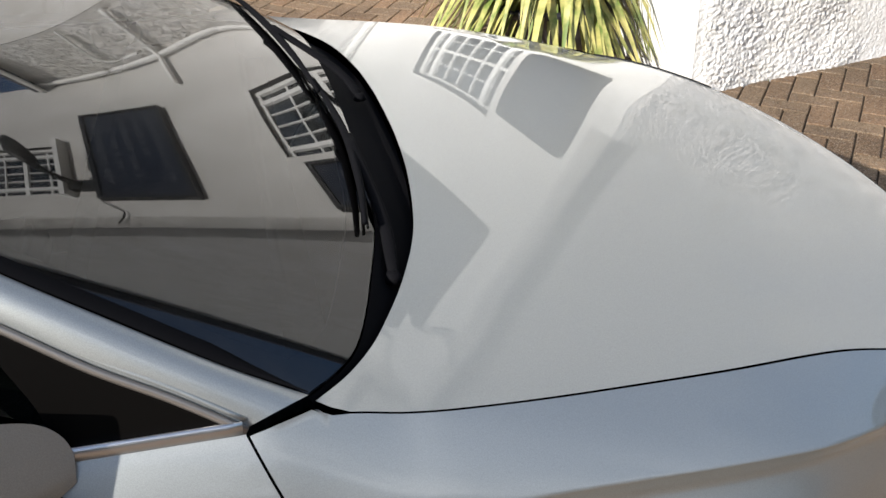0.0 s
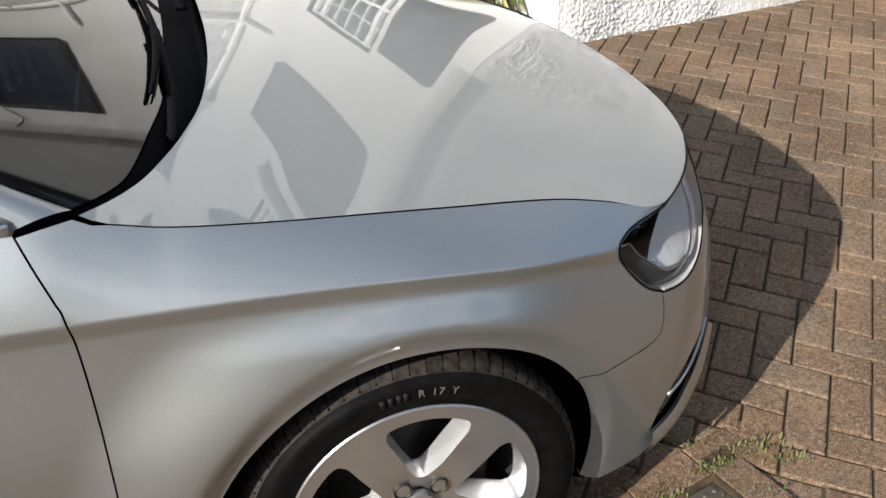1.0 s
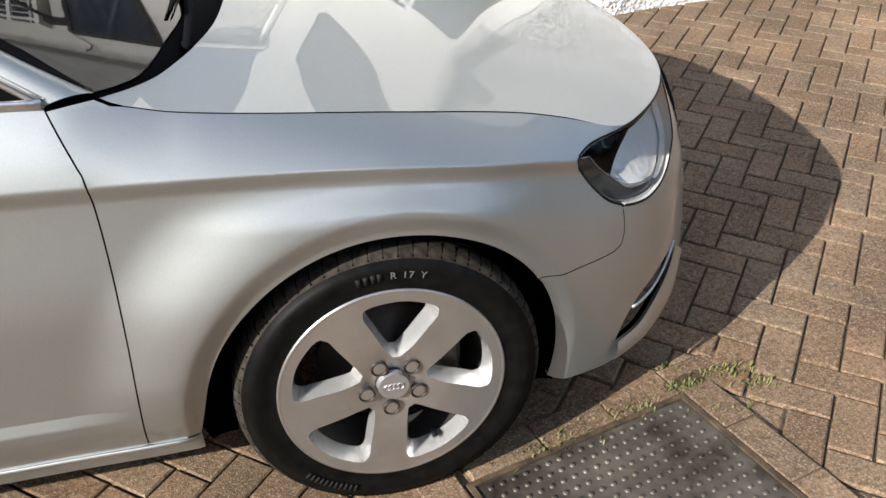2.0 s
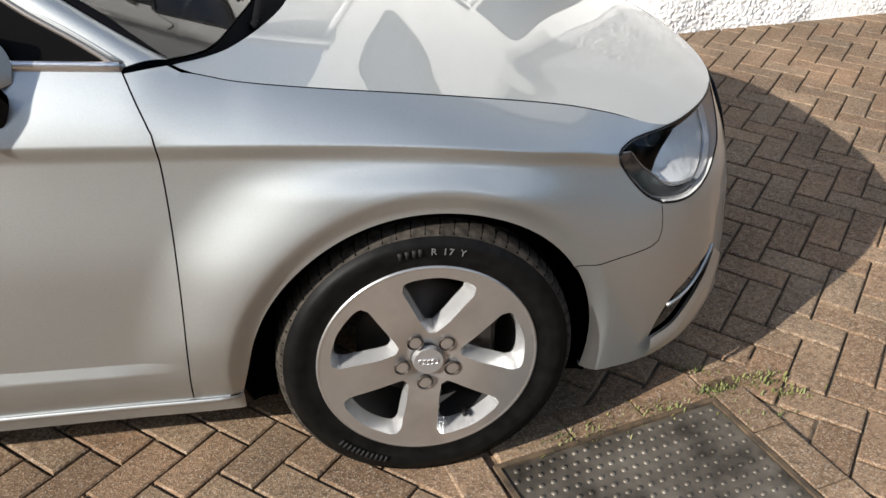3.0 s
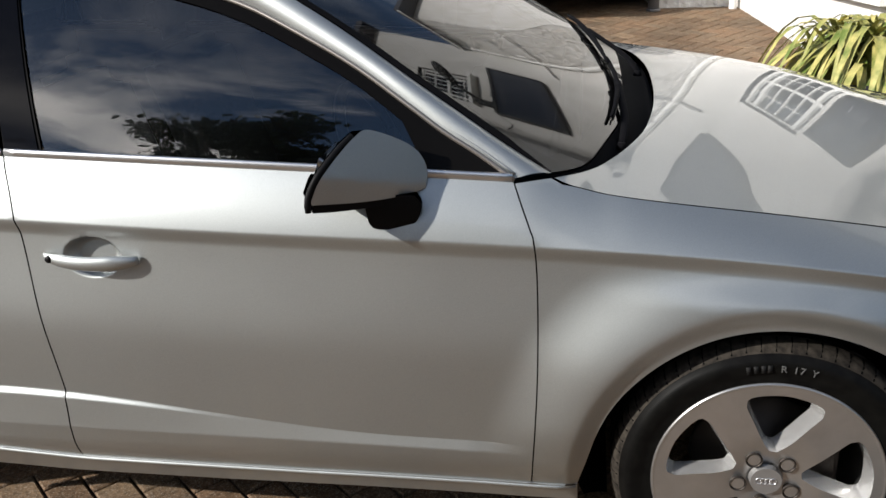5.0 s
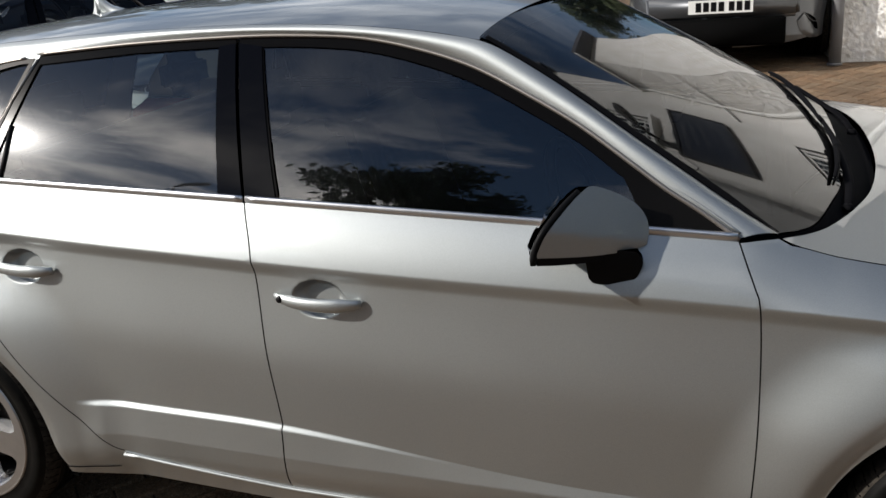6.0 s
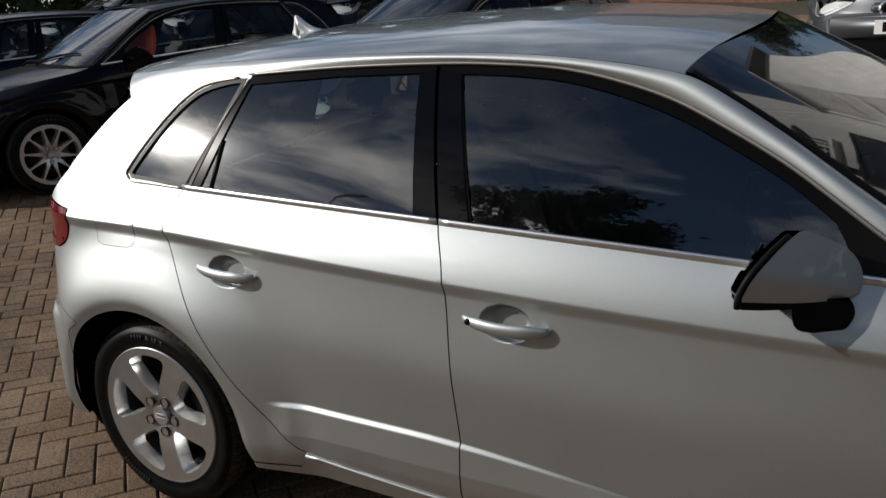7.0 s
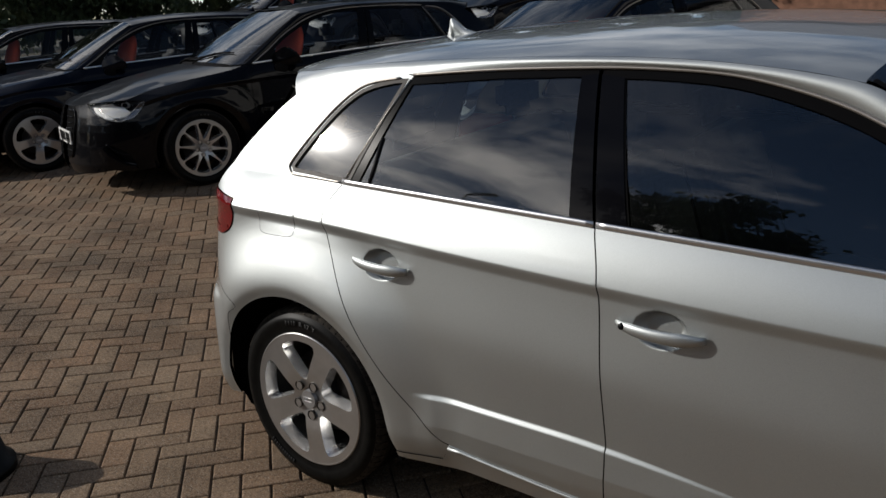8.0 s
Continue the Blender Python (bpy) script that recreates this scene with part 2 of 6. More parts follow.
def sheet(name, loop, place, mat, parent, out=(0, -1, 0), label="", gap=0.0012, holes=(), grid=0.025, depth=0.012, extra=(), both=True, wall=None):
    """A curved panel over a plane loop: place(u, v) bends it, its rim is turned in by depth, holes go through; both: also its mirror twin."""
    from mathutils.geometry import delaunay_2d_cdt
    loops = [dense(inset(loop, gap) if gap else list(loop))] + [dense(list(h)) for h in holes]
    verts, edges = [], []
    for lp in loops:
        k = len(verts)
        verts += [tuple(q) for q in lp]
        edges += [(k + i, k + (i + 1) % len(lp)) for i in range(len(lp))]
    rim = np.array(verts)
    lo, hi = rim.min(0), rim.max(0)
    gx, gy = np.meshgrid(np.arange(lo[0], hi[0], grid), np.arange(lo[1], hi[1], grid))
    inner = np.c_[gx.ravel(), gy.ravel()]
    if len(extra):
        guide = np.array(extra)
        free = np.array([((guide - q) ** 2).sum(1).min() > (0.62 * grid) ** 2 for q in inner], bool)
        inner = np.r_[guide, inner[free]]
    ok = inside(inner, loops[0])
    for lp in loops[1:]:
        ok &= ~inside(inner, lp)
    inner = inner[ok]
    far = np.array([((rim - q) ** 2).sum(1).min() > (0.35 * min(grid, 0.012)) ** 2 for q in inner], bool) if len(inner) else []
    verts += [tuple(q) for q in inner[far]] if len(inner) else []
    v2, _, f2, *_ = delaunay_2d_cdt([Vector(v) for v in verts], edges, [], 0, 1e-6)
    cent = np.array([[sum(v2[i][k] for i in f) / len(f) for k in (0, 1)] for f in f2])
    keep = inside(cent, loops[0])
    for lp in loops[1:]:
        keep &= ~inside(cent, lp)
    hint, e = Vector(out), 1e-3
    pos, nor = [], []
    for u, v in v2:
        p = Vector(place(u, v))
        n = (Vector(place(u + e, v)) - Vector(place(u - e, v))).cross(Vector(place(u, v + e)) - Vector(place(u, v - e)))
        n = n.normalized() if n.length > 0 else hint.copy()
        if n.dot(hint) < 0:
            n = -n
        pos.append(p)
        nor.append(n)
    faces = []
    for f, k in zip(f2, keep):
        if not k:
            continue
        f = list(f)
        n = (pos[f[1]] - pos[f[0]]).cross(pos[f[2]] - pos[f[0]])
        faces.append(f[::-1] if n.dot(nor[f[0]]) < 0 else f)
    # turned-in rim
    use = {}
    for f in faces:
        for a, b in zip(f, f[1:] + f[:1]):
            use[(a, b)] = 1
    ends = [(a, b) for a, b in use if (b, a) not in use]
    base = {}
    for a, b in ends:
        for k in (a, b):
            if k not in base:
                base[k] = len(pos)
                pos += [pos[k].copy(), pos[k] - nor[k] * depth]
                nor += [nor[k].copy(), nor[k].copy()]
    for a, b in ends:
        i, j = base[a], base[b]
        n = (pos[a] - pos[b]).cross(nor[a]).normalized()
        for k in (i, i + 1, j, j + 1):
            nor[k] = n
        faces.append([j, i, i + 1, j + 1])
    made = None
    for s in ((1, -1) if both else (1,)):
        me = bpy.data.meshes.new(name)
        me.from_pydata([(p.x, p.y * s, p.z) for p in pos], [], faces if s == 1 else [f[::-1] for f in faces])
        ob = linked(name, me, mat, parent[0 if s == 1 else 1] if isinstance(parent, tuple) else parent, label)
        me.normals_split_custom_set_from_vertices([(n.x, n.y * s, n.z) for n in nor])
        made = (ob,) if made is None else made + (ob,)
    return made if both else made[0]


def lathe(name, profile, mat, parent, steps=64, label="", centre=(0, 0, 0), smooth=True):
    """Turns a profile of (radius, y) about the y axis through centre."""
    bm = bmesh.new()
    rings = []
    for r, y in profile:
        rings.append([bm.verts.new((centre[0] + r * math.cos(a), centre[1] + y, centre[2] + r * math.sin(a)))
                      for a in (2 * math.pi * k / steps for k in range(steps))])
    for p, q in zip(rings, rings[1:]):
        for k in range(steps):
            bm.faces.new((p[k], p[(k + 1) % steps], q[(k + 1) % steps], q[k]))
    return part(name, bm, mat, parent, label, smooth)


def strip(name, left, right, mat, parent, bulge=0.0, cols=6, out=(0, -1, 0), label="", both=True):
    """A band lofted between two 3D curves of the same count, bowed out by bulge."""
    made = ()
    for s in ((1, -1) if both else (1,)):
        bm = bmesh.new()
        hint, rows = Vector(out), []
        n = len(left)
        for i in range(n):
            a, b = Vector(left[i]), Vector(right[i])
            run = Vector(left[min(n - 1, i + 1)]) - Vector(left[max(0, i - 1)])
            nn = run.cross(b - a).normalized()
            if nn.dot(hint) < 0:
                nn = -nn
            row = []
            for k in range(cols + 1):
                t = k / cols
                q = a.lerp(b, t) + nn * bulge * 4 * t * (1 - t)
                row.append(bm.verts.new((q.x, q.y * s, q.z)))
            rows.append(row)
        for p, q in zip(rows, rows[1:]):
            for k in range(cols):
                f = [p[k], p[k + 1], q[k + 1], q[k]]
                bm.faces.new(f)
        bmesh.ops.recalc_face_normals(bm, faces=bm.faces)
        c = sum((f.normal.dot(Vector((hint.x, hint.y * s, hint.z))) for f in bm.faces))
        if c < 0:
            bmesh.ops.reverse_faces(bm, faces=bm.faces)
        made += (part(name, bm, mat, parent[0 if s == 1 else 1] if isinstance(parent, tuple) else parent, label),)
    return made


def box(bm, x0, x1, y0, y1, z0, z1):
    v = [bm.verts.new((x, y, z)) for x in (x0, x1) for y in (y0, y1) for z in (z0, z1)]
    for f in ((0, 1, 3, 2), (4, 6, 7, 5), (0, 4, 5, 1), (2, 3, 7, 6), (0, 2, 6, 4), (1, 5, 7, 3)):
        bm.faces.new([v[i] for i in f])


def resample(pts, n):
    p = np.array(pts, float)
    d = np.r_[0, np.cumsum(np.linalg.norm(np.diff(p, axis=0), axis=1))]
    return [tuple(np.array([np.interp(s, d, p[:, k]) for k in range(p.shape[1])])) for s in np.linspace(0, d[-1], n)]


# ---------------------------------------------------------------- the silver car: its forms
WHEELS = (0.0, -2.637)
HANDLES = ((-1.413, 0.789), (-2.268, 0.828))


def crease_z(x):
    return curve_at(x, (-3.3, 0.955), (-2.6, 0.932), (-2.05, 0.900), (-1.6, 0.875), (-1.15, 0.853), (-0.47, 0.826), (0, 0.796), (0.27, 0.755), (0.39, 0.722), (0.8, 0.62))


def belt_z(x):
    return curve_at(x, (-3.2, 1.06), (-2.46, 1.036), (-1.6, 0.998), (-0.9, 0.962), (-0.51, 0.94), (-0.42, 0.93), (-0.33, 0.908), (0.05, 0.854), (0.3, 0.806), (0.545, 0.739), (0.8, 0.69))


def belt_h(x):
    return curve_at(x, (-3.2, 0.70), (-2.9, 0.765), (-2.46, 0.80), (-1.6, 0.818), (-0.51, 0.813), (-0.40, 0.797), (-0.28, 0.797), (-0.1, 0.787), (0.1, 0.765), (0.3, 0.728), (0.545, 0.691), (0.8, 0.56))


def nose(z):
    return 0.745 - max(0, z - 0.5) * 0.25 + max(0, 0.5 - max(z, 0.24)) * 0.10 - max(0, 0.24 - z) * 0.3


def taper(x, z):
    """How the plan narrows towards nose and tail."""
    if x > 0.15:
        q = min(1, (x - 0.15) / nose(z))
        n = 2.5 - 0.45 * step(0.55, 0.74, z)
        return max(0, 1 - q**n) ** (1 / n)
    if x < -2.7:
        q = min(1, (-2.7 - x) / (0.67 - max(0, z - 0.62) * 0.22 - max(0, 0.62 - z) * 0.06))
        return max(0, 1 - q**3) ** (1 / 3)
    return 1.0


def ledge_z(x):
    return 0.345 - 0.018 * (x + 0.5)


def ledge_w(x):
    return 0.024 + 0.070 * step(-0.75, -1.7, x)


def half(x, z, cups=True):
    """Half width of the body at length x and height z."""
    zc, zb, hb = crease_z(x), belt_z(x), belt_h(x)
    hc = 0.875 + 0.005 * step(-0.4, -1.6, x) - 0.035 * step(0.0, 0.45, x) - 0.012 * step(-1.9, -2.6, x) * (1 - step(-2.72, -3.0, x))
    if z >= zb and x < 0.3:
        d = z - zb
        return hb - 0.42 * d - 0.42 * d * d
    full = hc * taper(x, z)
    if z >= zc:
        t = (z - zc) / max(0.01, zb - zc)
        k = step(0.40, 0.60, x)
        return (hc * taper(x, zc) * (1 - t) + hb * t + 0.024 * t * (1 - t)) * (1 - k) + full * k if x < 0.6 else full
    d = zc - z
    h = hc - (0.0085 + 0.003 * step(-0.60, -0.25, x)) * step(0, 0.035, d) + 0.017 * step(0.0, 0.27, d) - 0.019 * step(0.20, 0.56, d)
    door = step(-2.17, -2.08, x) * (1 - step(-0.62, -0.46, x))
    zl = ledge_z(x)
    t = min(1, max(0, 1 - (z - zl) / ledge_w(x)))
    edge = step(-1.05, -1.6, x)
    h += ((0.005 + 0.13 * ledge_w(x)) * (t * (1 - 0.5 * edge) + 0.5 * edge * step(0, 0.16, t)) - 0.11 * min(0.1, max(0, zl - z))) * door
    h -= 0.05 * (1 - step(0.16, 0.33, z)) * (1 - step(0.2, 0.4, x))
    for cx in WHEELS:
        r = math.hypot(x - cx, z - 0.31)
        rear = cx < -1
        h += (0.056 if rear else 0.040) * (1 - step(0.39, 0.64 if rear else 0.59, r)) * step(0, 0.05 if rear else 0.10, d) * (1 if rear else (1 - 0.8 * step(0.10, 0.42, x)) * (step(0.24, 0.44, z) if x < 0 else 1)) - (0.009 if rear else 0.020) * (1 - step(0.364, 0.412, r))
    if cups:
        for cx, cz in HANDLES:
            q = ((x - cx) / 0.070) ** 2 + ((z - cz) / 0.047) ** 2
            if q < 1:
                h -= 0.028 * (1 - step(0.35, 1, q))
    return h * taper(x, z)


def flank(x, z):
    return (x, -half(x, z), z)


def flank_u(u, z):
    """The flank, followed along its bend round the nose."""
    if u > 0.15:
        a = nose(z)
        x = 0.15 + a * math.sin(min(1.5, (u - 0.15) / 0.70))
    else:
        x = u
    return (x, -half(x, z), z)


def u_of(x, z):
    return x if x <= 0.15 else 0.15 + 0.70 * math.asin(min(0.998, (x - 0.15) / nose(z)))


def brow_z(u):
    """Height of the upper edge of headlights and bumper, along the bend."""
    return 0.739 - 0.04 * step(0.55, 1.2, u)


def bonnet_raw(x, y):
    hs = belt_h(x)
    q = min(1.3, abs(y) / hs)
    return belt_z(x) + 0.056 * (1 - q**2.3)


def bonnet_z(x, y):
    z = bonnet_raw(x, y)
    if x > 0.2:
        a, b = (x - 0.15) / nose(0.725), abs(y) / 0.84
        e = math.hypot(a, b)
        if e > 0.52:
            drop = bonnet_raw(0.15 + (x - 0.15) / e, y / e) - brow_z(0.15 + 0.70 * math.atan2(a, b))
            z -= drop * min(1, (e - 0.52) / 0.48) ** 2.7 * max(step(0.46, 0.60, x), step(0, 0.3, 1 - abs(y) / belt_h(x)))
    return z


def screen_z(x, y):
    q = x + 0.6
    return 1.145 - 0.56 * q - 0.073 * q * q - 0.03 * y * y - 0.25 * y**4


def roof_z(x, y):
    return curve_at(x, (-3.05, 1.350), (-2.8, 1.384), (-2.4, 1.416), (-1.9, 1.431), (-1.5, 1.426), (-1.2, 1.402), (-1.02, 1.375)) - 0.03 * y * y - 0.25 * y**4


# shut lines, as (x, z)
SEAM_A = spline([(-0.513, 0.937), (-0.495, 0.893), (-0.479, 0.854), (-0.471, 0.826), (-0.466, 0.726), (-0.466, 0.573), (-0.472, 0.432), (-0.485, 0.252)])
SEAM_B = spline([(-1.608, 0.998), (-1.575, 0.883), (-1.563, 0.678), (-1.552, 0.449), (-1.56, 0.266)])
SEAM_C = spline([(-2.464, 1.036), (-2.502, 0.957), (-2.471, 0.864), (-2.378, 0.692), (-2.257, 0.52), (-2.095, 0.352), (-2.04, 0.318)])
BELT = lambda x0, x1: [(x0 + (x1 - x0) * k / 40, belt_z(x0 + (x1 - x0) * k / 40)) for k in range(41)]


def arch(cx, r, a0, a1, z=0.305, n=60):
    return [(cx + r * math.cos(radians(a0 + (a1 - a0) * k / n)), z + r * math.sin(radians(a0 + (a1 - a0) * k / n))) for k in range(n + 1)]


def crease_points(x0, x1):
    return [(x, crease_z(x) + d) for x in np.arange(x0, x1, 0.014) for d in (0.0, 0.003, -0.003, 0.009, -0.009, -0.017, -0.026, -0.036, -0.047, -0.059, -0.072)]


def ledge_points(x0, x1):
    return [(x, ledge_z(x) + d) for x in np.arange(x0, x1, 0.02) for d in (-0.012, -0.004, 0.0, 0.004) + tuple(ledge_w(x) * k for k in (0.2, 0.4, 0.6, 0.75, 0.82, 0.86, 0.90, 0.94, 0.98, 1.02, 1.1))]


def ring_points(cx, rs, a0, a1, n=90, z=0.31):
    return [q for r in rs for q in arch(cx, r, a0, a1, z, n)]


def cup_points(c):
    return [(c[0] + 0.070 * k * math.cos(a), c[1] + 0.047 * k * math.sin(a)) for k in (0.3, 0.55, 0.65, 0.75, 0.85, 0.95, 1.0, 1.06) for a in np.linspace(0, 6.2, 40)]


def tube(bm, pts, radius, sides=10, squash=1.0, up=(0, 0, 1), caps=True):
    """A round bar along pts; radius may be a list, squash widens it sideways."""
    n = len(pts)
    rings = []
    for i in range(n):
        t = (Vector(pts[min(n - 1, i + 1)]) - Vector(pts[max(0, i - 1)])).normalized()
        b = t.cross(Vector(up))
        b = b.normalized() if b.length > 1e-4 else t.orthogonal().normalized()
        nn = b.cross(t)
        r = radius[i] if isinstance(radius, (list, tuple)) else radius
        rings.append([bm.verts.new(Vector(pts[i]) + nn * r * math.sin(a) + b * r * squash * math.cos(a)) for a in (2 * math.pi * k / sides for k in range(sides))])
    for p, q in zip(rings, rings[1:]):
        for k in range(sides):
            bm.faces.new((p[k], p[(k + 1) % sides], q[(k + 1) % sides], q[k]))
    if caps:
        bm.faces.new(rings[0][::-1])
        bm.faces.new(rings[-1])
    bmesh.ops.recalc_face_normals(bm, faces=bm.faces)


def both_sides(name, make, mat, parent, label=""):
    """Builds a part on the right flank and its mirror image on the left."""
    made = ()
    for s in (1, -1):
        bm = bmesh.new()
        make(bm)
        if s == -1:
            for v in bm.verts:
                v.co.y = -v.co.y
            bmesh.ops.reverse_faces(bm, faces=bm.faces)
        made += (part(name, bm, mat, parent[0 if s == 1 else 1] if isinstance(parent, tuple) else parent, label),)
    return made


def text_mesh(word, size, mat, parent, name, m, depth=0.001, label=""):
    cu = bpy.data.curves.new(name, "FONT")
    cu.body, cu.size, cu.extrude, cu.align_x, cu.align_y = word, size, depth, "CENTER", "CENTER"
    ob = bpy.data.objects.new(name, cu)
    me = bpy.data.meshes.new_from_object(ob)
    bpy.data.objects.remove(ob)
    me.transform(m)
    return linked(name, me, mat, parent, label, smooth=False)


# ---------------------------------------------------------------- the silver car
car = thing("silver_car", "silver five-door hatchback parked on brown block paving", "car")
twin = (car, car)

# front wing
ARCH_F = arch(0, 0.362, 32, 168)
lamp_side = spline([(0.545, 0.739), (0.46, 0.737), (0.42, 0.731), (0.397, 0.720), (0.403, 0.700), (0.436, 0.654), (0.475, 0.615), (0.515, 0.592)])
wing_seam = spline([(0.515, 0.592), (0.519, 0.55), (0.516, 0.520), (0.494, 0.502), (0.393, 0.498), (0.307, 0.496)])
wing = join(SEAM_A[::-1], [(-0.513, 0.937), (-0.478, 0.9405), (-0.442, 0.943)], [(x, belt_z(x)) for x in np.linspace(-0.42, 0.545, 50)],
            lamp_side, wing_seam, ARCH_F, [(-0.372, 0.30), (-0.385, 0.245)])
sheet("front_wing", [(u_of(x, z), z) for x, z in wing], flank_u, SILVER, twin, grid=0.014,
      extra=[(u_of(x, z), z) for x, z in crease_points(-0.5, 0.42) + ring_points(0, (0.367, 0.373, 0.382, 0.391, 0.40, 0.41, 0.422), 31, 175)])
# front bumper with its side intake
lamp_foot = spline([(0.517, 0.592), (0.56, 0.582), (0.61, 0.577), (0.66, 0.582), (0.71, 0.594), (0.76, 0.611), (0.82, 0.638), (0.87, 0.672), (0.90, brow_z(0.90))])
bumper = join([(u_of(x, z), z) for x, z in wing_seam[::-1]], lamp_foot, [(u, brow_z(u)) for u in np.linspace(0.915, 1.24, 16)],
              spline([(1.24, 0.15), (0.95, 0.165), (0.75, 0.190), (0.66, 0.198), (0.58, 0.188), (0.50, 0.186), (0.43, 0.193), (0.354, 0.203)]), [(u_of(x, z), z) for x, z in arch(0, 0.364, -15, 31, n=24)])
slot_low = spline([(0.506, 0.248), (0.573, 0.263), (0.63, 0.302), (0.69, 0.350), (0.735, 0.402)])
intake = join(slot_low, spline([(0.735, 0.407), (0.67, 0.389), (0.62, 0.367), (0.58, 0.347), (0.548, 0.318), (0.525, 0.286), (0.506, 0.249)]))
sheet("front_bumper", bumper, flank_u, SILVER, twin, holes=[intake], grid=0.018, gap=0.0012, extra=[(u_of(x, z), z) for x, z in ring_points(0, (0.367, 0.373, 0.382, 0.391, 0.40, 0.41), -14, 31)])
sheet("intake", inset(intake, -0.012), lambda u, z: tuple(Vector(flank_u(u, z)) + Vector((-0.02, 0.03, 0))), BLACK, twin, gap=0, label="black mesh air intake")
both_sides("intake_trim", lambda bm: tube(bm, [flank_u(u, z) for u, z in spline([(0.555, 0.321), (0.60, 0.327), (0.65, 0.347), (0.70, 0.380), (0.735, 0.410)], 0.02)], 0.0045), SILVER, car)
# silver lip under the intake
lip_top = resample([tuple(Vector(flank_u(u, z)) + Vector((0.004, -0.006, 0))) for u, z in slot_low], 24)
lip_low = resample([tuple(Vector(flank_u(u, z)) + Vector((0.002, -0.003, 0))) for u, z in spline([(0.50, 0.187), (0.58, 0.190), (0.66, 0.199), (0.75, 0.25), (0.80, 0.34)])], 24)
strip("front_lip", lip_top, lip_low, SILVER, car, bulge=0.010, cols=6, out=(0.5, -1, 0), label="silver lip under the air intake")
# headlights: bowl, reflector, light strip and clear cover
lamp_loop = join([(u_of(x, z), z) for x, z in lamp_side[::-1]], [(u, brow_z(u)) for u in np.linspace(0.60, 0.90, 16)], lamp_foot[::-1])
lights = (new("headlight"), new("headlight"))
for o in lights:
    o.parent = car
    tagged(o, "clear headlight with a dark inner bowl")


def sunk(d):
    return lambda u, z: tuple(Vector(flank_u(u, z)) + Vector((-0.6 * d, d, 0)))


sheet("bowl", inset(lamp_loop, 0.002), sunk(0.10), LAMP_DARK, lights, gap=0)
strip("bowl_wall", [flank_u(*q) for q in dense(inset(lamp_loop, 0.003)) + [inset(lamp_loop, 0.003)[0]]], [sunk(0.10)(*q) for q in dense(inset(lamp_loop, 0.003)) + [inset(lamp_loop, 0.003)[0]]], LAMP_BOWL, lights, cols=1)
strip_in = spline([(0.425, 0.716), (0.447, 0.713), (0.479, 0.675), (0.522, 0.641), (0.555, 0.616), (0.60, 0.606), (0.645, 0.604)])
strip_out = spline([(0.65, 0.589), (0.62, 0.585), (0.58, 0.588), (0.53, 0.597), (0.49, 0.614), (0.447, 0.658), (0.414, 0.704)])
sheet("light_strip", join(strip_in, strip_out), sunk(0.010), LAMP_STRIP, lights, gap=0, depth=0.035, label="smoked daytime running light strip")
both_sides("strip_edge", lambda bm: tube(bm, [sunk(0.007)(*q) for q in strip_in], 0.0016, 6), CHROME, lights)
both_sides("strip_edge", lambda bm: tube(bm, [sunk(0.007)(*q) for q in strip_out], 0.0013, 6), CHROME, lights)
sheet("reflector", join(spline([(0.522, 0.645), (0.555, 0.620), (0.602, 0.610), (0.645, 0.606), (0.665, 0.594), (0.71, 0.601), (0.76, 0.618), (0.82, 0.646), (0.862, 0.676), (0.885, 0.70)]), [(0.84, 0.712), (0.76, 0.722), (0.70, 0.727)], spline([(0.70, 0.727), (0.66, 0.700), (0.577, 0.679), (0.522, 0.645)])), lambda u, z: sunk(0.008 + 0.30 * max(0, z - 0.61))(u, z), LAMP_BOWL, lights, gap=0, depth=0.04, label="bright lamp reflector")
both_sides("reflector_edge", lambda bm: tube(bm, [sunk(0.005 + 0.30 * max(0, q[1] - 0.61))(*q) for q in spline([(0.53, 0.638), (0.555, 0.620), (0.602, 0.610), (0.645, 0.606), (0.70, 0.622), (0.76, 0.650), (0.80, 0.69)])], 0.003, 6), REFLECTOR, lights)
sheet("projector", [(0.575 + 0.030 * math.cos(a), 0.700 + 0.022 * math.sin(a)) for a in np.linspace(0, 6.0, 24)], sunk(0.045), CHROME, lights, gap=0, depth=0.03)
sheet("projector_lens", [(0.575 + 0.023 * math.cos(a), 0.699 + 0.017 * math.sin(a)) for a in np.linspace(0, 6.0, 24)], sunk(0.040), GLOSS, lights, gap=0, depth=0.004)
sheet("clear_cover", lamp_loop, flank_u, CLEAR, lights, depth=0.004)
for o in scene.objects:
    if o.name.startswith("clear_cover"):
        o.visible_shadow = False
both_sides("lamp_seal", lambda bm: tube(bm, [flank_u(*q) for q in lamp_loop + lamp_loop[:1]], 0.0022, 6, caps=False), BLACK, lights)
# bonnet
edge = [(-0.437, -0.779), (-0.421, -0.790)] + [(x, -half(x, belt_z(x))) for x in np.linspace(-0.40, 0.545, 60)]
front_edge = [edge[-1]] + [flank_u(u, brow_z(u))[:2] for u in np.linspace(u_of(0.57, 0.738), 1.235, 40)] + [(0.15 + nose(0.705), 0.0)]
rear_edge = spline([(-0.437, -0.779), (-0.40, -0.745), (-0.365, -0.70), (-0.335, -0.65), (-0.288, -0.555), (-0.245, -0.432), (-0.218, -0.271), (-0.207, -0.12), (-0.205, 0)])
right = rear_edge[::-1] + edge[1:] + front_edge[1:]
sheet("bonnet", join(right, [(x, -y) for x, y in right[::-1]]), lambda x, y: (x, y, bonnet_z(x, y)), SILVER, car, out=(0, 0, 1), both=False, depth=0.02, gap=0.0008, grid=0.03)
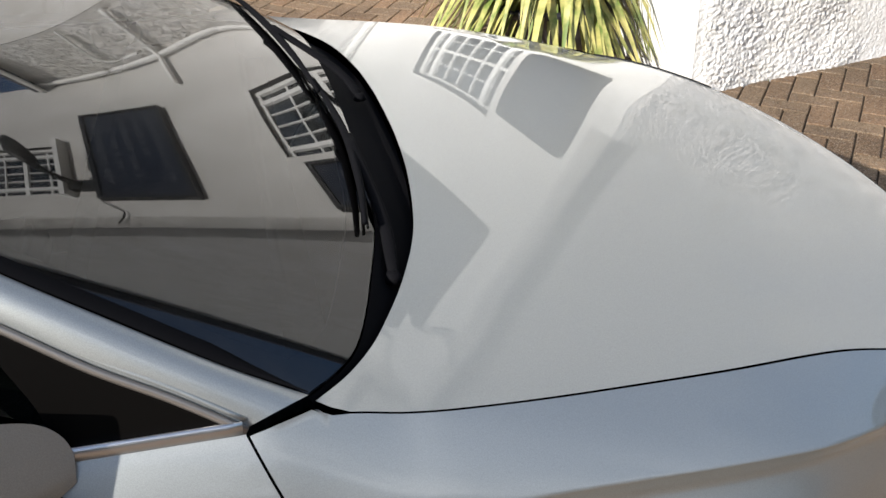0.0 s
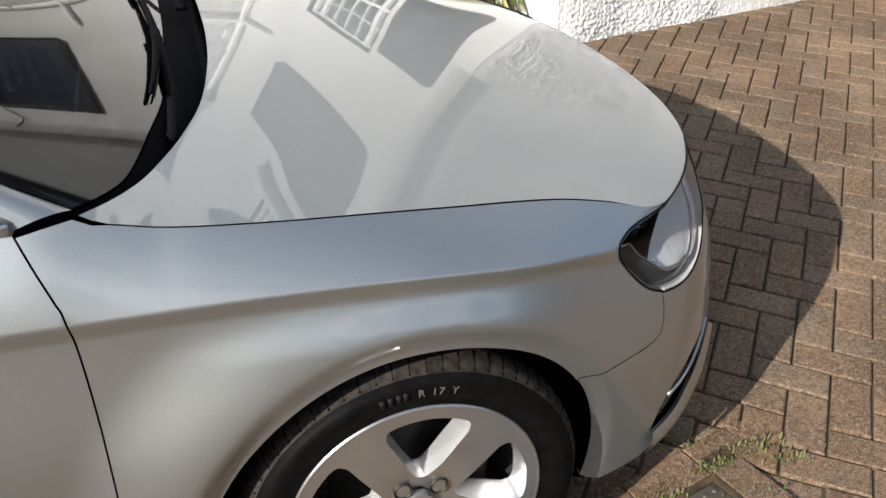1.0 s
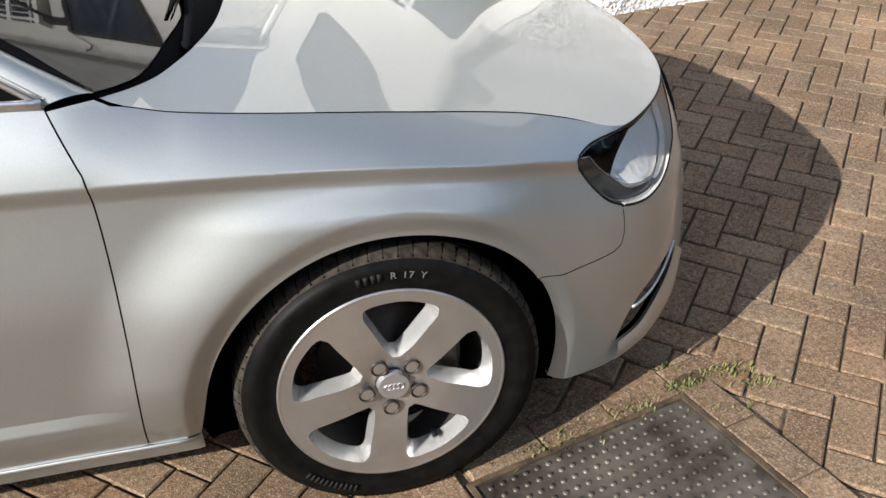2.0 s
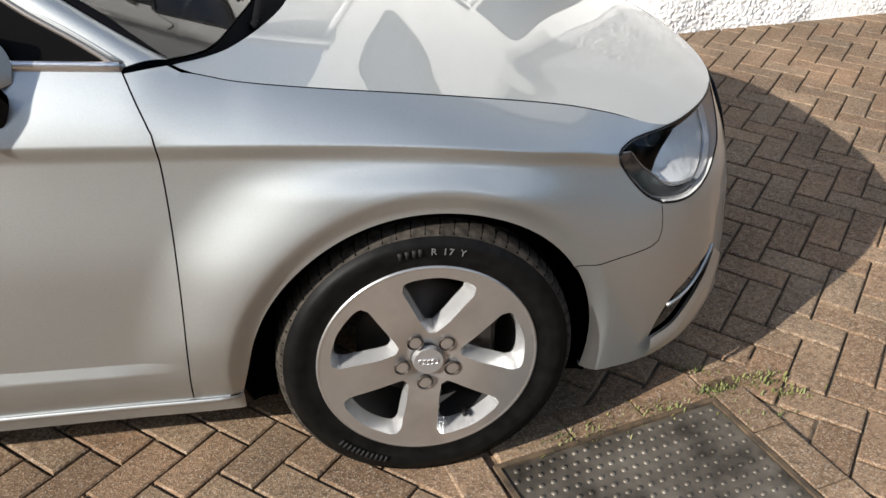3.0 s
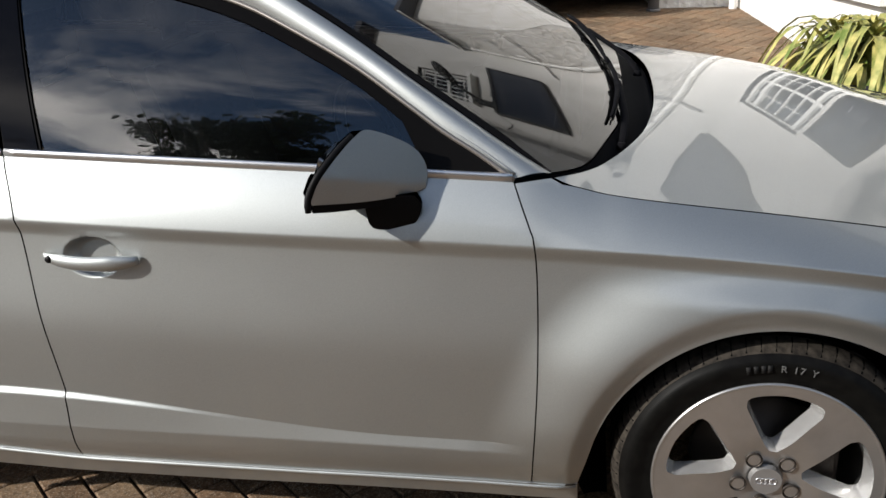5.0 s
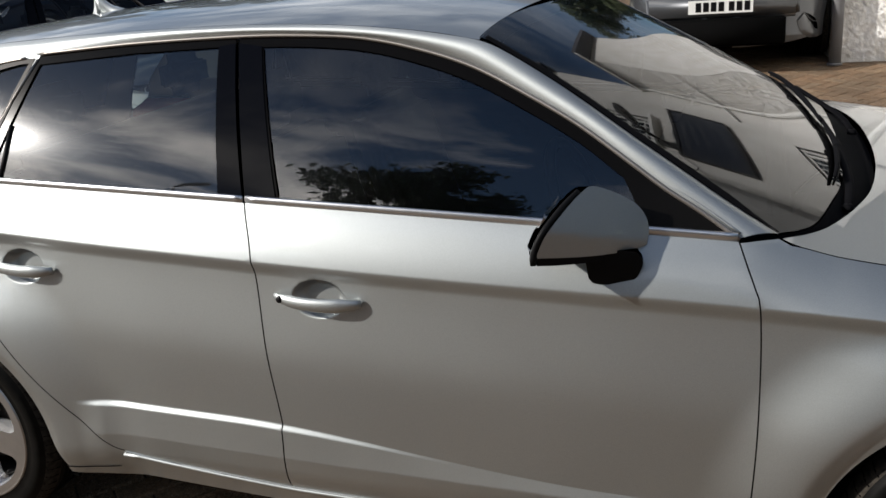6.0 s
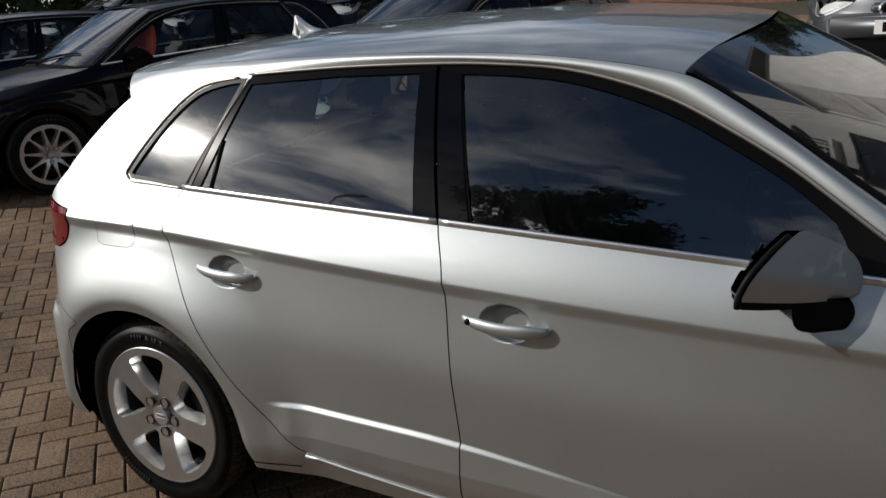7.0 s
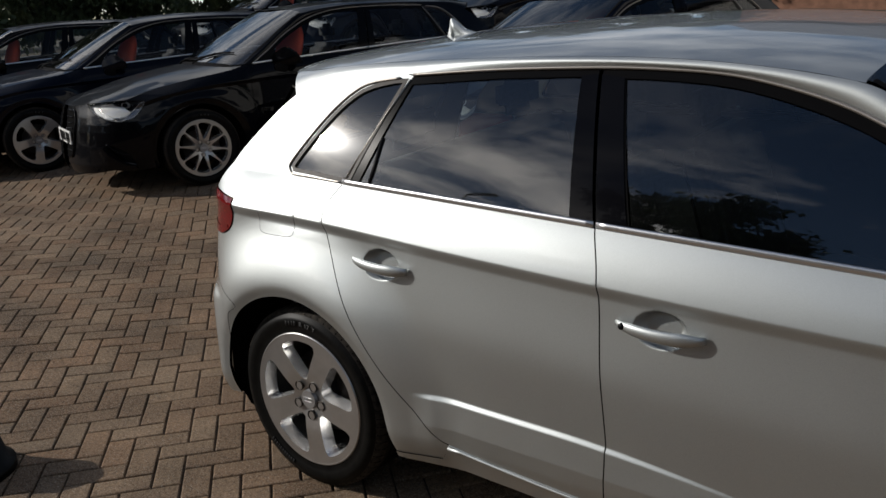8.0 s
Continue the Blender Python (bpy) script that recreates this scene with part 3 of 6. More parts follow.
# grille on the nose
def proud(d):
    return lambda u, z: tuple(Vector(flank_u(u, z)) + Vector((d, 0, 0)))


grilles = sheet("grille", [(1.05, 0.655), (1.20, 0.665), (1.20, 0.30), (1.11, 0.30), (1.06, 0.45)], proud(0.004), DARK, twin, gap=0, label="black slatted grille")
for k in range(7):
    z = 0.345 + 0.045 * k
    both_sides("grille_slat", lambda bm: tube(bm, [proud(0.008)(u, z) for u in np.linspace(1.085, 1.2, 8)], 0.006, 6, 1.0), GLOSS, grilles)
both_sides("grille_ring", lambda bm: tube(bm, [proud(0.008)(u, z) for u, z in spline([(1.2, 0.668), (1.11, 0.663), (1.05, 0.655), (1.06, 0.45), (1.11, 0.30), (1.2, 0.295)], 0.03)], 0.006, 6), GLOSS, grilles)
# near-black box added to fill the hollow nose with shade
bm = bmesh.new()
box(bm, 0.72, 0.84, -0.20, 0.20, 0.2, 0.66)
part("nose_core", bm, DARK, car)
# windscreen, dark border, cowl
SCREEN_EDGE = spline([(-0.443, -0.778), (-0.529, -0.769), (-0.632, -0.748), (-0.728, -0.726), (-0.848, -0.690), (-0.94, -0.668), (-1.067, -0.645)])
top_edge = spline([(-1.067, -0.645), (-1.05, -0.50), (-1.029, -0.339), (-1.015, -0.16), (-1.01, 0)])
low_edge = spline([(-0.285, 0), (-0.289, -0.2), (-0.302, -0.426), (-0.334, -0.575), (-0.368, -0.684), (-0.402, -0.737), (-0.443, -0.778)])
r2 = low_edge + SCREEN_EDGE[1:] + top_edge[1:]
screen_loop = join(r2, [(x, -y) for x, y in r2[::-1]])
on_screen = lambda x, y: (x, y, screen_z(x, y))
clear_loop = inset(inset(screen_loop, 0.02), 0.02)
sheet("windscreen", screen_loop, on_screen, SCREEN, car, out=(0, 0, 1), both=False, depth=0.005)
sheet("screen_border", inset(screen_loop, 0.003), lambda x, y: (x, y, screen_z(x, y) - 0.0055), BLACK, car, out=(0, 0, 1), both=False, holes=[dense(clear_loop)], depth=0.004, gap=0)
cowl_right = [(x, y, bonnet_z(x, y) - 0.03) for x, y in resample(rear_edge, 40)]
cowl_left = [(x, y, screen_z(x, y) - 0.004) for x, y in resample(low_edge[::-1], 40)]
strip("cowl", cowl_left, [(x + 0.04, y, z) for x, y, z in cowl_right], COWL, car, bulge=-0.012, cols=6, out=(0, 0, 1), label="black plastic scuttle panel")

def wiper(name, track, pivot, knee):
    w = new(name)
    w.parent = car
    tagged(w, "black wiper")
    pts = [(x, y, screen_z(x, y) + 0.014) for x, y in spline(track, 0.03)]
    bm = bmesh.new()
    tube(bm, pts, [0.004 + 0.004 * math.sin(math.pi * k / (len(pts) - 1)) for k in range(len(pts))], 8, 0.9)
    part("blade", bm, COWL, w)
    bm = bmesh.new()
    tube(bm, [(p[0] + 0.004, p[1], p[2] - 0.009) for p in pts], 0.003, 4, 0.6)
    part("rubber_edge", bm, RUBBER, w)
    bm = bmesh.new()
    tube(bm, spline([pivot, knee, (pts[len(pts) // 2][0], pts[len(pts) // 2][1], pts[len(pts) // 2][2] + 0.008)], 0.03), 0.005, 8, 1.9)
    part("arm", bm, COWL, w)
    bm = bmesh.new()
    bmesh.ops.create_cone(bm, cap_ends=True, segments=16, radius1=0.013, radius2=0.009, depth=0.012, matrix=Matrix.Translation(pivot))
    part("pivot", bm, COWL, w)


wiper("wiper", [(-0.322, -0.47), (-0.310, -0.37), (-0.302, -0.195), (-0.312, -0.05), (-0.325, 0.06)], (-0.300, -0.55, 0.935), (-0.290, -0.43, 0.962))
wiper("wiper", [(-0.325, 0.0), (-0.345, 0.14), (-0.38, 0.30), (-0.42, 0.45), (-0.45, 0.58)], (-0.24, 0.06, 0.955), (-0.27, 0.14, 0.985))
# roof, antenna, spoiler
ROOF_EDGE = spline([(-1.067, -0.645), (-1.25, -0.628), (-1.6, -0.612), (-2.0, -0.602), (-2.4, -0.59), (-2.7, -0.575), (-2.86, -0.56)])
r3 = top_edge[::-1] + ROOF_EDGE[1:] + [(-2.90, 0)]
on_roof = lambda x, y: (x, y, roof_z(x, y))
sheet("roof", join(r3, [(x, -y) for x, y in r3[::-1]]), on_roof, SILVER, car, out=(0, 0, 1), both=False)
sheet("roof_spoiler", [(-2.862, -0.557), (-2.885, -0.547), (-2.93, -0.48), (-2.985, -0.2), (-2.995, 0), (-2.985, 0.2), (-2.93, 0.48), (-2.885, 0.547), (-2.862, 0.557), (-2.902, 0)],
      lambda x, y: (x, y, roof_z(x, y) - 0.10 * max(0, abs(y) - 0.42) * step(-2.88, -3.0, x)), SILVER, car, out=(0, 0, 1), both=False, depth=0.055)
bm = bmesh.new()
fin = spline([(-2.645, 0, 1.382), (-2.63, 0, 1.42), (-2.622, 0, 1.462), (-2.60, 0, 1.45), (-2.56, 0, 1.422), (-2.49, 0, 1.404)], 0.008)
rings = []
for x, y, z in fin:
    w = 0.004 + 0.30 * max(0, 1.465 - z) ** 1.35
    rings.append([bm.verts.new((x, -w, z)), bm.verts.new((x, w, z)), bm.verts.new((x * 0.6 - 2.58 * 0.4, 2.0 * w, 1.392)), bm.verts.new((x * 0.6 - 2.58 * 0.4, -2.0 * w, 1.392))])
for p, q in zip(rings, rings[1:]):
    for k in range(4):
        bm.faces.new((p[k], p[(k + 1) % 4], q[(k + 1) % 4], q[k]))
bmesh.ops.recalc_face_normals(bm, faces=bm.faces)
part("antenna", bm, SILVER, car, "silver shark-fin aerial")
# doors
front_door = join(SEAM_A, [(-0.485, 0.252), (-1.0, 0.254), (-1.56, 0.266)], SEAM_B[::-1], BELT(-1.608, -0.513))
doors = sheet("front_door", front_door, flank, SILVER, twin, grid=0.02, gap=0.0018, extra=crease_points(-1.6, -0.47) + ledge_points(-1.57, -0.5) + cup_points(HANDLES[0]))
rear_door = join(SEAM_B, [(-1.56, 0.266), (-1.75, 0.284), (-1.95, 0.301), (-2.04, 0.318)], SEAM_C[::-1], BELT(-2.464, -1.608))
rdoors = sheet("rear_door", rear_door, flank, SILVER, twin, grid=0.02, gap=0.0018, extra=crease_points(-2.5, -1.56) + ledge_points(-2.2, -1.56) + cup_points(HANDLES[1]))


def handle(parents, x0, x1, z0, z1, lock):
    def bar(bm):
        pts, r = [], []
        for k in range(25):
            t = k / 24
            x, z = x0 + (x1 - x0) * t, z0 + (z1 - z0) * t - 0.004 * math.sin(math.pi * t)
            lift = 0.006 + 0.024 * math.sin(math.pi * min(1, max(0, t))) ** 0.6
            pts.append((x, -half(x, z, False) - lift, z))
            r.append(0.0165 * min(1, (0.25 + 3.2 * min(t, 1 - t)) ** 0.5) * (0.85 + 0.25 * t))
        tube(bm, pts, r, 14, 0.62)
    made = both_sides("door_handle", bar, SILVER, parents, "silver pull handle")
    if lock:
        both_sides("lock", lambda bm: bmesh.ops.create_cone(bm, cap_ends=True, segments=16, radius1=0.0085, radius2=0.0075, depth=0.008, matrix=pose(x0 + 0.022, -half(x0 + 0.02, z0, False) - 0.024, z0 - 0.001, 90)), BLACK, parents)


handle(doors, -1.521, -1.304, 0.793, 0.786, True)
handle(rdoors, -2.368, -2.164, 0.835, 0.823, False)
# rear quarter, filler flap, tail lamp, rear bumper
ARCH_R = arch(-2.637, 0.376, 8, 150)
flap = [(-2.705 + 0.083 * math.copysign(abs(math.cos(a)) ** 0.35, math.cos(a)), 0.928 + 0.062 * math.copysign(abs(math.sin(a)) ** 0.35, math.sin(a))) for a in np.linspace(0, 2 * math.pi, 65)[:-1]]
lampR = spline([(-2.925, 0.962), (-2.93, 0.90), (-2.955, 0.858), (-3.015, 0.83), (-3.09, 0.828), (-3.17, 0.84)])
quarter = join(SEAM_C, [(-2.04, 0.318), (-2.08, 0.26), (-2.236, 0.255)], ARCH_R, spline([(-2.965, 0.50), (-2.94, 0.575), (-2.89, 0.617), (-3.0, 0.66), (-3.1, 0.69), (-3.2, 0.70)]),
               [(-3.2, 0.70), (-3.17, 0.84)], lampR[::-1], [(-2.925, 0.962), (-3.05, 0.972), (-3.10, 0.975)],
               spline([(-3.10, 0.975), (-3.03, 1.07), (-2.92, 1.17), (-2.82, 1.255), (-2.74, 1.305), (-2.68, 1.335)]), [(-2.5, 1.352), (-2.35, 1.352), (-2.293, 1.34)])
qglass = join(spline([(-2.44, 1.047), (-2.60, 1.057), (-2.69, 1.062), (-2.70, 1.072), (-2.66, 1.125), (-2.57, 1.228), (-2.50, 1.285), (-2.44, 1.31), (-2.36, 1.325), (-2.318, 1.327)]))
sheet("rear_quarter", quarter, flank, SILVER, twin, grid=0.016, extra=crease_points(-3.2, -2.45) + ring_points(-2.637, (0.381, 0.387, 0.395, 0.402, 0.41, 0.422), 5, 150), holes=[dense(qglass), flap])
sheet("filler_flap", flap, flank, SILVER, twin, grid=0.016, gap=0.0015, extra=crease_points(-2.79, -2.62))
RB = join(spline([(-2.965, 0.50), (-2.94, 0.575), (-2.89, 0.617), (-3.0, 0.66), (-3.1, 0.69), (-3.2, 0.70)]), [(-3.2, 0.70), (-3.29, 0.69), (-3.30, 0.3), (-3.2, 0.24), (-2.99, 0.25)], arch(-2.637, 0.376, 172, 152, n=10))
bump_rear = lambda x, z: (x, -half(x, z) - 0.022 * (1 - step(0.60, 0.64, z)) * step(-2.98, -3.1, x), z)
sheet("rear_bumper", RB, bump_rear, SILVER, twin, grid=0.02)
tails = sheet("tail_light", join(lampR, [(-3.17, 0.84), (-3.155, 0.93), (-3.10, 0.975), (-3.05, 0.972)]), lambda x, z: (x, -half(x, z) - 0.004, z), RED, twin, label="red rear lamp")
sheet("lower_lens", join(spline([(-2.96, 0.853), (-3.015, 0.832), (-3.09, 0.83), (-3.15, 0.842), (-3.14, 0.862), (-3.05, 0.856), (-2.97, 0.87)])), lambda x, z: (x, -half(x, z) - 0.006, z), RED, tails)
# tailgate and rear window close the back
back_x = lambda z: curve_at(z, (0.2, -3.28), (0.62, -3.33), (0.95, -3.22), (1.1, -3.12), (1.33, -2.95))
on_back = lambda y, z: (back_x(z) + 0.16 * y * y + 0.25 * y**4, y, z)
sheet("tailgate", [(-0.66, 0.62), (0.66, 0.62), (0.66, 0.95), (0.56, 1.3), (-0.56, 1.3), (-0.66, 0.95)], on_back, SILVER, car, out=(-1, 0, 0), both=False, holes=[[(-0.52, 1.0), (0.52, 1.0), (0.46, 1.27), (-0.46, 1.27)]])
sheet("rear_window", [(-0.52, 1.0), (0.52, 1.0), (0.46, 1.27), (-0.46, 1.27)], on_back, GLASS, car, out=(-1, 0, 0), both=False)
sheet("rear_valance", [(-0.7, 0.24), (0.7, 0.24), (0.7, 0.62), (-0.7, 0.62)], lambda y, z: (on_back(y, z)[0], y, z), SILVER, car, out=(-1, 0, 0), both=False)
# side windows
glassy = lambda x, z: (x, -half(x, z) + 0.006, z)
framed = lambda x, z: (x, -half(x, z) + 0.001, z)
sheet("quarter_glass", inset(qglass, 0.004), glassy, GLASS, twin, gap=0, depth=0.005)
sheet("quarter_trim", inset(qglass, -0.006), lambda x, z: (x, -half(x, z) - 0.0015, z), TRIM, twin, gap=0, holes=[dense(inset(qglass, 0.006))], label="dark bronze window surround")
TOP = spline([(-0.513, 0.94), (-0.585, 0.988), (-0.655, 1.029), (-0.726, 1.077), (-0.838, 1.150), (-0.956, 1.212), (-1.083, 1.270), (-1.216, 1.310), (-1.357, 1.338), (-1.503, 1.350), (-1.69, 1.356), (-1.997, 1.353), (-2.293, 1.34)])
fglass = join(spline([(-0.740, 1.052), (-0.836, 1.119), (-0.954, 1.182), (-1.080, 1.240), (-1.213, 1.283), (-1.354, 1.314), (-1.5, 1.328), (-1.617, 1.333)]), [(-1.617, 1.333), (-1.52, 1.006), (-0.70, 0.960)], spline([(-0.70, 0.96), (-0.712, 1.002), (-0.740, 1.052)]))
rglass = join([(-2.40, 1.045), (-2.290, 1.317), (-1.99, 1.333), (-1.742, 1.337), (-1.682, 1.012)])
lowf = BELT(-1.608, -0.513)
ffr = join(TOP[:next(i for i, q in enumerate(TOP) if q[0] < -1.688)], [(-1.688, 1.355), (-1.608, 0.998)], lowf)
lowr = BELT(-2.464, -1.612)
rfr = join([(-1.694, 1.35)], [q for q in TOP if q[0] < -1.70], [(-2.464, 1.036)], lowr)
sheet("window_frame", ffr, framed, FRAME_BLACK, doors, holes=[dense(fglass)], label="black window frame", gap=0.002)
sheet("window_frame", rfr, framed, FRAME_BLACK, rdoors, holes=[dense(rglass)], label="black window frame", gap=0.002)
sheet("window_glass", fglass, glassy, GLASS, doors, gap=0, depth=0.005)
sheet("window_glass", rglass, glassy, GLASS, rdoors, gap=0, depth=0.005)
sheet("pillar_trim", [(-1.694, 1.345), (-1.612, 1.0), (-1.68, 1.004), (-1.742, 1.340)], lambda x, z: (x, -half(x, z) - 0.002, z), GLOSS, rdoors, gap=0.001)
sheet("pillar_trim", [(-1.686, 1.345), (-1.604, 1.0), (-1.523, 0.998), (-1.62, 1.336)], lambda x, z: (x, -half(x, z) - 0.002, z), GLOSS, doors, gap=0.001)
both_sides("glass_divider", lambda bm: tube(bm, [glassy(x, z) for x, z in ((-2.36, 1.033), (-2.352, 1.09), (-2.345, 1.17))], 0.007, 6), BLACK, rdoors)
# bright strips: belt line, quarter window foot, upper edge
for pr, x0, x1 in ((doors, -1.604, -0.517), (rdoors, -2.462, -1.612)):
    both_sides("belt_strip", lambda bm: tube(bm, [(x, -half(x, belt_z(x) + 0.004) - 0.002, belt_z(x) + 0.006) for x in np.linspace(x0, x1, 40)], 0.0095, 8, 0.5), CHROME, pr, "bright metal belt strip")
both_sides("quarter_strip", lambda bm: tube(bm, [(x, -half(x, z) - 0.003, z) for x, z in spline([(-2.466, 1.04), (-2.6, 1.046), (-2.70, 1.050), (-2.718, 1.068), (-2.675, 1.13), (-2.58, 1.238), (-2.505, 1.298), (-2.44, 1.322), (-2.34, 1.334)], 0.015)], 0.0042, 8, 0.6), BRONZE, car, "bronze metal window strip")
both_sides("rail_strip", lambda bm: tube(bm, [(x, -half(x, z) - 0.002, z + 0.003) for x, z in resample(TOP, 90)], 0.005, 6, 0.8), BRONZE, doors, "bronze metal window strip")
both_sides("frame_strip", lambda bm: tube(bm, [(x, -half(x, z) - 0.001, z) for x, z in ((-2.455, 1.05), (-2.40, 1.15), (-2.345, 1.25), (-2.30, 1.33))], 0.0030, 8, 0.8), BRONZE, rdoors, "bronze metal window strip")
# windscreen pillar and roof rail
both_sides("rail_bead", lambda bm: tube(bm, [(x, -half(x, z + 0.013) - 0.001, z + 0.013) for x, z in resample(TOP, 90)], 0.0035, 6, 0.8), SILVER, car, "silver bead along the roof rail")
outer = [flank(x, z + 0.004) for x, z in resample(TOP, 90)] + [(x, -half(x, z) - 0.0012, z) for x, z in [(-2.35, 1.346), (-2.5, 1.345), (-2.62, 1.338), (-2.70, 1.318), (-2.775, 1.278)]]
inner = [(x, y, screen_z(x, y)) for x, y in SCREEN_EDGE] + [(x, y, roof_z(x, y)) for x, y in ROOF_EDGE]
inner = np.array(resample(inner, 140))
for k in range(10):
    inner[1:-1] = 0.25 * inner[:-2] + 0.5 * inner[1:-1] + 0.25 * inner[2:]
strip("roof_rail", resample(outer, 140), [tuple(q) for q in inner], SILVER, car, bulge=0.011, cols=10, out=(0, -0.7, 0.7), label="silver windscreen pillar and roof rail")
rim_in = inset(inset(screen_loop, 0.010), 0.010)
span = range(len(low_edge) - 1, len(low_edge) + len(SCREEN_EDGE) - 2)
rim_in = {k: tuple(np.array(screen_loop[k]) + (np.array(rim_in[k]) - np.array(screen_loop[k])) * min(1, (k - span[0] + 0.3) / 8)) for k in span}
strip("screen_trim", [(*screen_loop[k], screen_z(*screen_loop[k]) + 0.003) for k in span], [(*rim_in[k], screen_z(*rim_in[k]) + 0.002) for k in span], COWL, car, bulge=0.002, cols=4, out=(0, 0, 1), label="black rubber edge of the windscreen")
# sills, near-black backing for the shade in the seams, arches, light-blocking floor
sill_top = [(-0.385, 0.247), (-0.485, 0.250), (-1.0, 0.252), (-1.56, 0.264), (-1.75, 0.282), (-1.95, 0.299), (-2.04, 0.318), (-2.08, 0.26), (-2.236, 0.255)]
def sill_y(x, z):
    return -half(x, z) - 0.003


sheet("sill", join(sill_top, [(-2.236, 0.235), (-1.6, 0.205), (-1.2, 0.200), (-0.385, 0.198)]), lambda x, z: (x, sill_y(x, z), z), SILVER, twin, gap=0.0)
strip("sill_step", [(x, sill_y(x, z), z) for x, z in resample(sill_top[:7], 60)], [(x, -half(x, z) + 0.010, z + 0.006) for x, z in resample(sill_top[:7], 60)], SILVER, car, bulge=0.001, cols=2, out=(0, -0.3, 1))
both_sides("sill_strip", lambda bm: tube(bm, [(x, sill_y(x, z) + 0.001, z) for x, z in resample([(-0.39, 0.240), (-1.0, 0.244), (-1.56, 0.257), (-1.75, 0.274), (-2.05, 0.308)], 40)], 0.006, 8), SILVER, car)
# no real part: a near-black sheet that darkens the shut lines from behind
backing_loop = join([(-0.55, 0.268), (-0.412, 0.268)], arch(0, 0.40, 184, 0), [(0.41, 0.25), (0.42, 0.5), (0.36, 0.66), (0.0, 0.75), (-0.42, 0.9), (-0.6, 0.93), (-2.4, 1.0), (-2.9, 0.95), (-3.05, 0.7), (-3.05, 0.35)], arch(-2.637, 0.41, 170, 0), [(-2.2, 0.275)])
sheet("inner_body", backing_loop, lambda x, z: (x, -half(x, z) + 0.016, z), DARK, twin, gap=0, depth=0.005)
# arch liners: the plastic and the shade inside the arch share one near-black
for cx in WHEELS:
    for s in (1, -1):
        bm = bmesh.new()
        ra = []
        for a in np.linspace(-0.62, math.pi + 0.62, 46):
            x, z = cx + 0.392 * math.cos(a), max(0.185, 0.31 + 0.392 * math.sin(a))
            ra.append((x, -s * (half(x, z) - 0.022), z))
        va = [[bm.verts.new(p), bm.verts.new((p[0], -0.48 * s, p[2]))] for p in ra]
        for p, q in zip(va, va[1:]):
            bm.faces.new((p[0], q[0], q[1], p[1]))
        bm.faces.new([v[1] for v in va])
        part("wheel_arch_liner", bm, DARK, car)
# unseen boxes added to block light under and through the body
bm = bmesh.new()
box(bm, -3.15, 0.70, -0.47, 0.47, 0.19, 0.30)
box(bm, -2.20, -0.44, -0.78, 0.78, 0.19, 0.27)
box(bm, -0.40, 0.62, -0.46, 0.46, 0.30, 0.66)
part("underbody", bm, DARK, car)


# cabin seen through the glass
def seat(x, y, wide=0.5, back=0.5):
    s = new("seat")
    s.parent = car
    s.location = (x, y, 0.42)
    tagged(s, "dark grey seat")
    bm = bmesh.new()
    box(bm, -0.25, 0.25, -wide / 2, wide / 2, 0, 0.14)
    bmesh.ops.bevel(bm, geom=bm.edges[:], offset=0.045, segments=3, affect="EDGES")
    part("cushion", bm, CLOTH, s)
    bm = bmesh.new()
    box(bm, -0.40, -0.26, -wide / 2, wide / 2, 0.05, 0.62)
    for v in bm.verts:
        v.co.x -= 0.28 * max(0, v.co.z - 0.05)
    bmesh.ops.bevel(bm, geom=bm.edges[:], offset=0.05, segments=3, affect="EDGES")
    part("backrest", bm, CLOTH, s)
    for dy in ([0] if wide < 0.8 else [-0.35, 0.35]):
        bm = bmesh.new()
        box(bm, -0.57, -0.47, dy - 0.13, dy + 0.13, 0.64, 0.80)
        bmesh.ops.bevel(bm, geom=bm.edges[:], offset=0.045, segments=3, affect="EDGES")
        part("headrest", bm, CLOTH, s)


seat(-1.25, -0.37)
seat(-1.25, 0.37)
seat(-2.05, 0, 1.15)
bm = bmesh.new()
box(bm, -0.78, -0.40, -0.70, 0.70, 0.60, 0.92)
bmesh.ops.bevel(bm, geom=bm.edges[:], offset=0.06, segments=3, affect="EDGES")
part("dashboard", bm, CLOTH, car, "dark dashboard")
bm = bmesh.new()
tube(bm, [(-0.90 - 0.07 * math.sin(a), -0.37 + 0.185 * math.cos(a), 0.86 + 0.17 * math.sin(a)) for a in np.linspace(0, 2 * math.pi, 33)], 0.014, 8, caps=False)
tube(bm, [(-0.90, -0.55, 0.86), (-0.86, -0.37, 0.84), (-0.90, -0.19, 0.86)], 0.02, 8)
part("steering_wheel", bm, BLACK, car)
bm = bmesh.new()
box(bm, -2.9, -0.5, -0.70, 0.70, 0.33, 0.36)
part("cabin_floor", bm, CLOTH, car)
bm = bmesh.new()
box(bm, -2.75, -2.5, -0.62, 0.62, 0.36, 0.95)
part("parcel_shelf", bm, CLOTH, car)


# door mirrors
CAP_EDGE = spline([(-0.888, 0.956), (-0.868, 0.994), (-0.828, 1.043), (-0.796, 1.074), (-0.776, 1.083), (-0.735, 1.072), (-0.692, 1.052), (-0.668, 1.030), (-0.656, 1.002), (-0.659, 0.970)], 0.006)
CAP_LOOP = join(CAP_EDGE, spline([(-0.660, 0.968), (-0.70, 0.957), (-0.78, 0.949), (-0.888, 0.947)], 0.006))
BASE_LOOP = join(CAP_EDGE[:4], [(-0.78, 1.0), (-0.70, 1.01)], CAP_EDGE[-3:], spline([(-0.662, 0.985), (-0.68, 0.952), (-0.75, 0.934), (-0.84, 0.927), (-0.893, 0.926)], 0.008))


